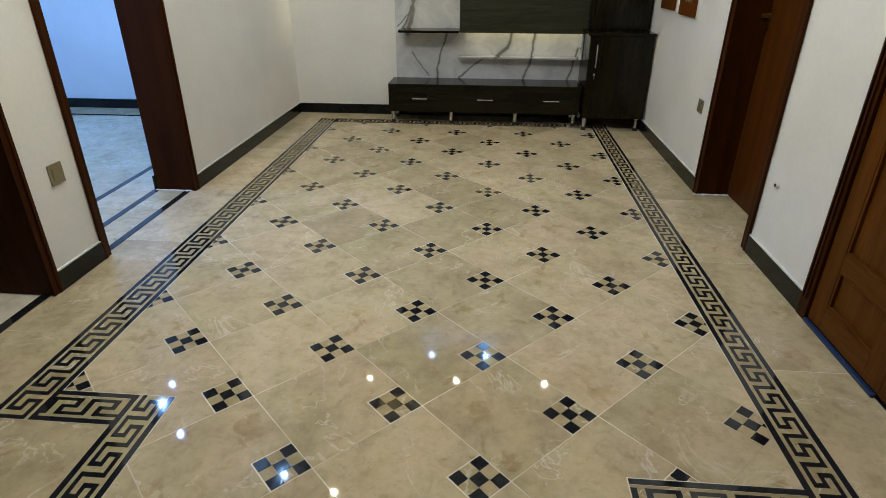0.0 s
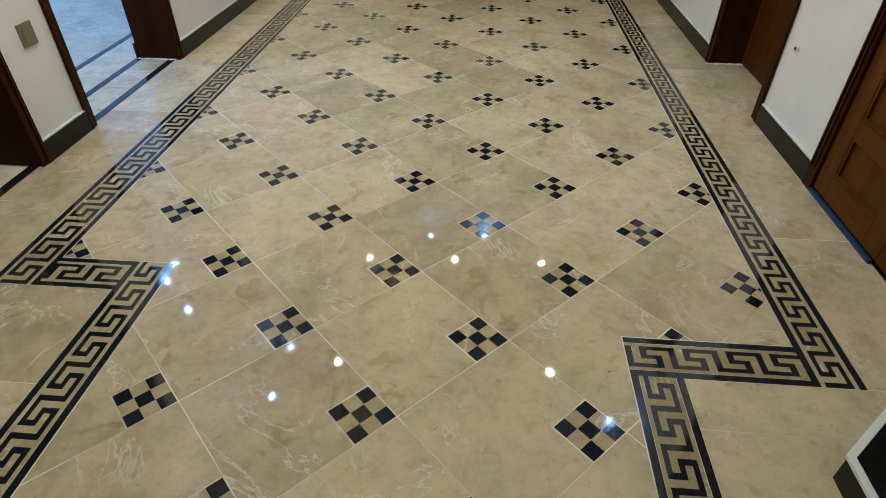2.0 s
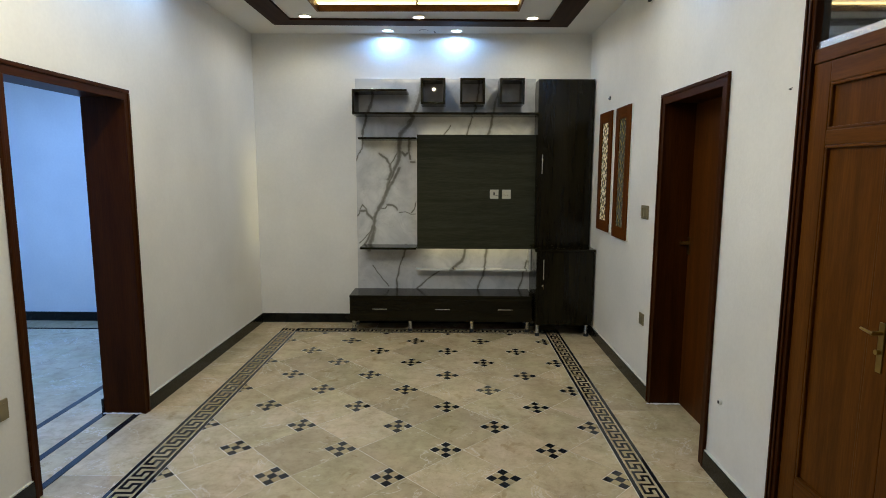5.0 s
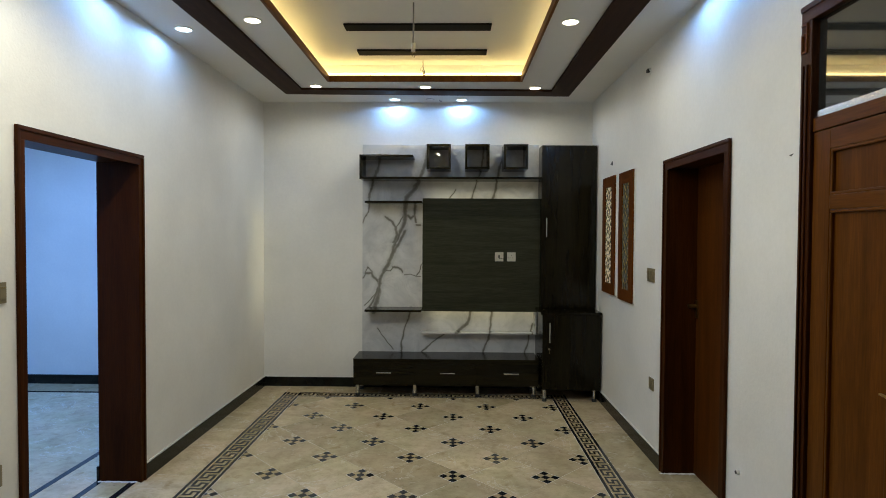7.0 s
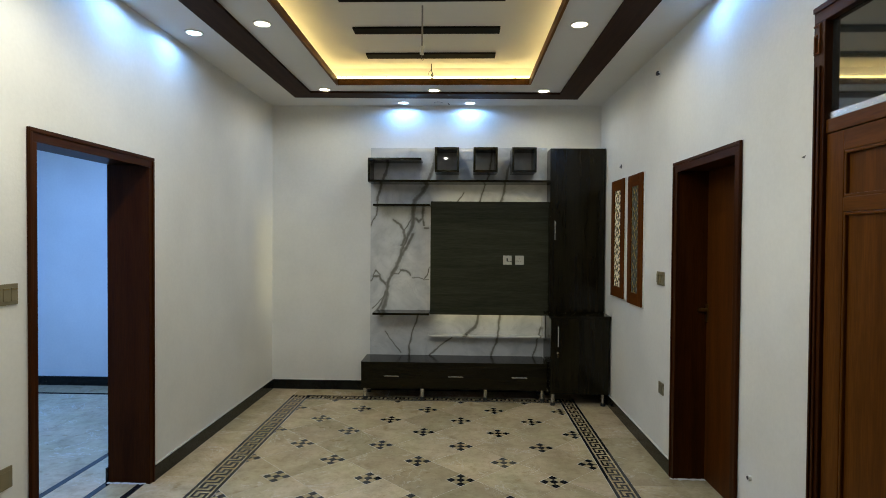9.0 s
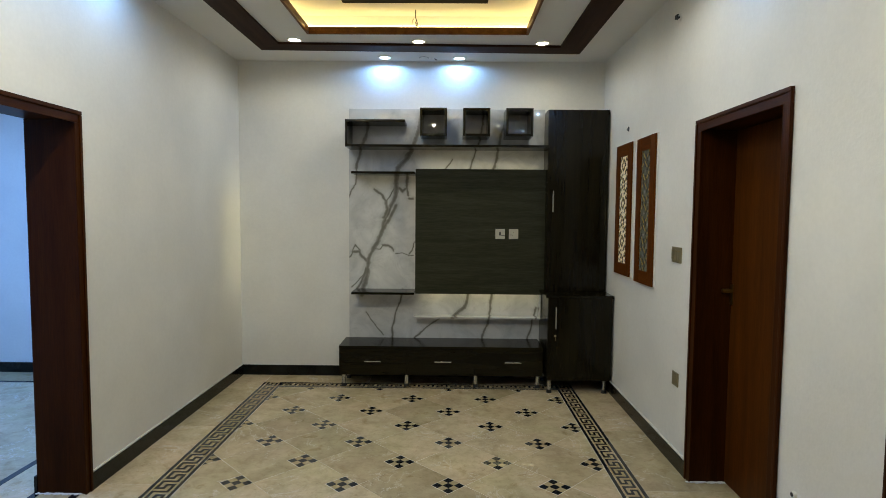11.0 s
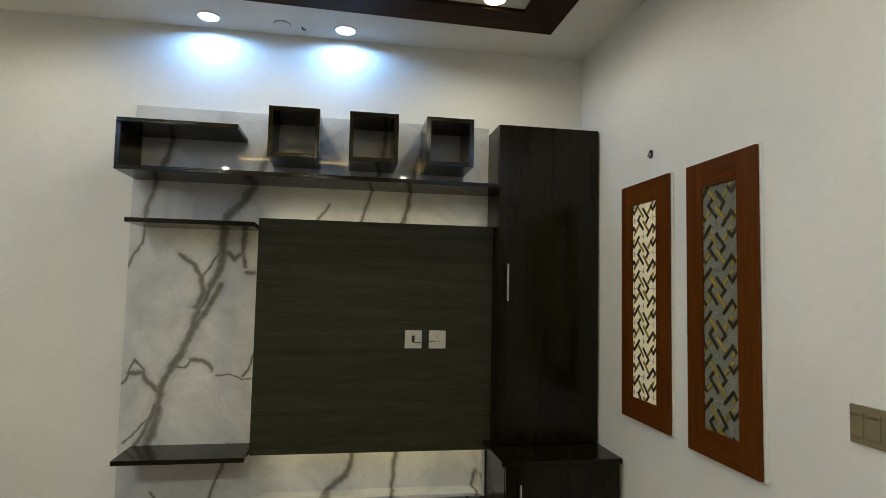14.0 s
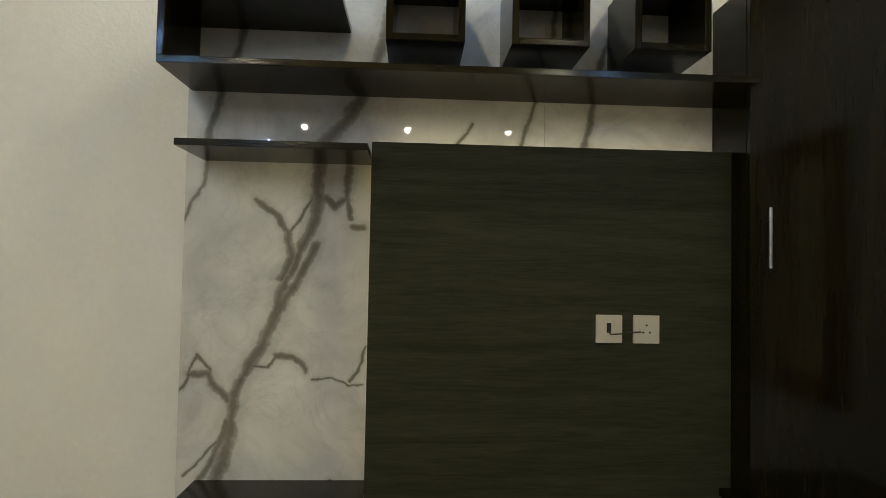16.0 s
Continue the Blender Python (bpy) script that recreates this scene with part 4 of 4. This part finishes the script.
def key_mesh(width, mirror=False):
    """One period of the fret, lying along +y from 0, across +x from 0 to width."""
    bm = bmesh.new()
    along, across = [0], [0.035]
    for i in range(6):
        along.append(along[-1] + PERIOD / 6 * (0.9 if i % 2 == 0 else 1.1))
    for i in range(5):
        across.append(across[-1] + (width - 0.07) / 5 * (0.88 if i % 2 == 0 else 1.18))
    for r, row in enumerate(KEY):
        i = 0
        while i < 6:
            if row[i] == "#":
                e = i
                while e < 6 and row[e] == "#":
                    e += 1
                a, b = across[r], across[r + 1]
                a, b = (width - b, width - a) if mirror else (a, b)
                slab(bm, [(a, along[i]), (b, along[i]), (b, along[e]), (a, along[e])], -0.006, 0.0003)
                i = e
            i += 1
    bmesh.ops.recalc_face_normals(bm, faces=bm.faces)
    return bm


PERIOD = 0.125


def band(x, y, turn, width, length, mirror=False):
    """A key border: cream bed, two black lines, and the fret period by period. It runs along its own +y."""
    m = Matrix.Translation((x, y, 0)) @ Matrix.Rotation(radians(turn), 4, "Z")
    for name, a, b, mat, z in (("border_bed", 0.0235, width - 0.0235, CREAM_CHIP, -0.0002), ("border_line", 0.0, 0.022, INLAY, 0.0), ("border_line", width - 0.022, width, INLAY, 0.0)):
        bm = bmesh.new()
        slab(bm, [(a, 0), (b, 0), (b, length), (a, length)], -0.006, z)
        bmesh.ops.recalc_face_normals(bm, faces=bm.faces)
        part(name, bm, mat, floor, "", m)
    n = max(1, round(length / PERIOD))
    first = part("key_inlay", key_mesh(width, mirror), INLAY, floor)
    first.matrix_local = m @ Matrix.Diagonal((1, length / n / PERIOD, 1, 1))
    for i in range(1, n):
        o = first.copy()
        scene.collection.objects.link(o)
        o.matrix_local = m @ Matrix.Translation((0, i * length / n, 0)) @ Matrix.Diagonal((1, length / n / PERIOD, 1, 1))


band(BL[0], JL[0], 0, BL[1] - BL[0], BB[1] - JL[0])
band(BR[0], JR[0], 0, BR[1] - BR[0], BB[1] - JR[0])
band(BL[1], BB[1], -90, BB[1] - BB[0], BR[0] - BL[1], True)
band(BL[1], JL[1], -90, JL[1] - JL[0], BNL[0] - BL[1], True)
band(BNR[0], JR[1], -90, JR[1] - JR[0], BR[0] - BNR[0])
band(BNL[0], YN, 0, BNL[1] - BNL[0], JL[1] - YN)
band(BNR[0], YN, 0, BNR[1] - BNR[0], JR[0] - YN)

# plain marble round the border
G = 0.0015
rects = []
y = YN
while y < YB:
    y1 = min(y + 0.92, YB)
    if y < JL[0] - 0.01:
        rects.append((-2.2, BNL[0], y, min(y1, JL[0])))
    if y1 > JL[0]:
        rects.append((-1.95, BL[0], max(y, JL[0]), y1))
    if y < JR[0] - 0.01:
        rects.append((BNR[1], XR + 0.3, y, min(y1, JR[0])))
    if y1 > JR[0]:
        rects.append((BR[1], XR + 0.26, max(y, JR[0]), y1))
    y = y1
rects += [(BL[0], -0.6, BB[1], YB), (-0.6, 0.4, BB[1], YB), (0.4, BR[1], BB[1], YB)]
for x0, x1, y0, y1 in rects:
    piece("marble_slab", [[(x0 + G, y0 + G), (x1 - G, y0 + G), (x1 - G, y1 - G), (x0 + G, y1 - G)]], CREAM)
# side room floor with black stripes
STRIPES = [(-1.964, -1.919), (-2.19, -2.145), (-2.49, -2.445)]
edges = [-5.0, -4.1, -3.3, -2.49, -2.445, -2.19, -2.145, -1.964, -1.919]
for x0, x1 in zip(edges, edges[1:]):
    dark = (x0, x1) in [(b, c) for b, c in STRIPES]
    y0, y1 = (0.6, 6.12) if x0 < -2.19 else (D1[0], D1[1])
    for a, b in ([(y0, y1)] if dark else [(y0, (y0 + y1) / 2), ((y0 + y1) / 2, min(y1, 5.77))]):
        piece("floor_stripe" if dark else "marble_slab", [[(x0 + G, a + G), (x1 - G, a + G), (x1 - G, b - G), (x0 + G, b - G)]], INLAY if dark else CREAM, z0=-0.003, z1=0.0035 if dark else 0.003)
piece("floor_stripe", [[(-1.964, D2[0]), (-1.919, D2[0]), (-1.919, D2[1]), (-1.964, D2[1])]], INLAY, z0=-0.003, z1=0.0048)
piece("floor_stripe", [[(-5, 5.775), (-2.51, 5.775), (-2.51, 5.812), (-5, 5.812)]], INLAY, z0=-0.003, z1=0.0035)
piece("marble_slab", [[(-5, 5.815), (-2.51, 5.815), (-2.51, 6.12), (-5, 6.12)]], CREAM, z0=-0.003, z1=0.003)
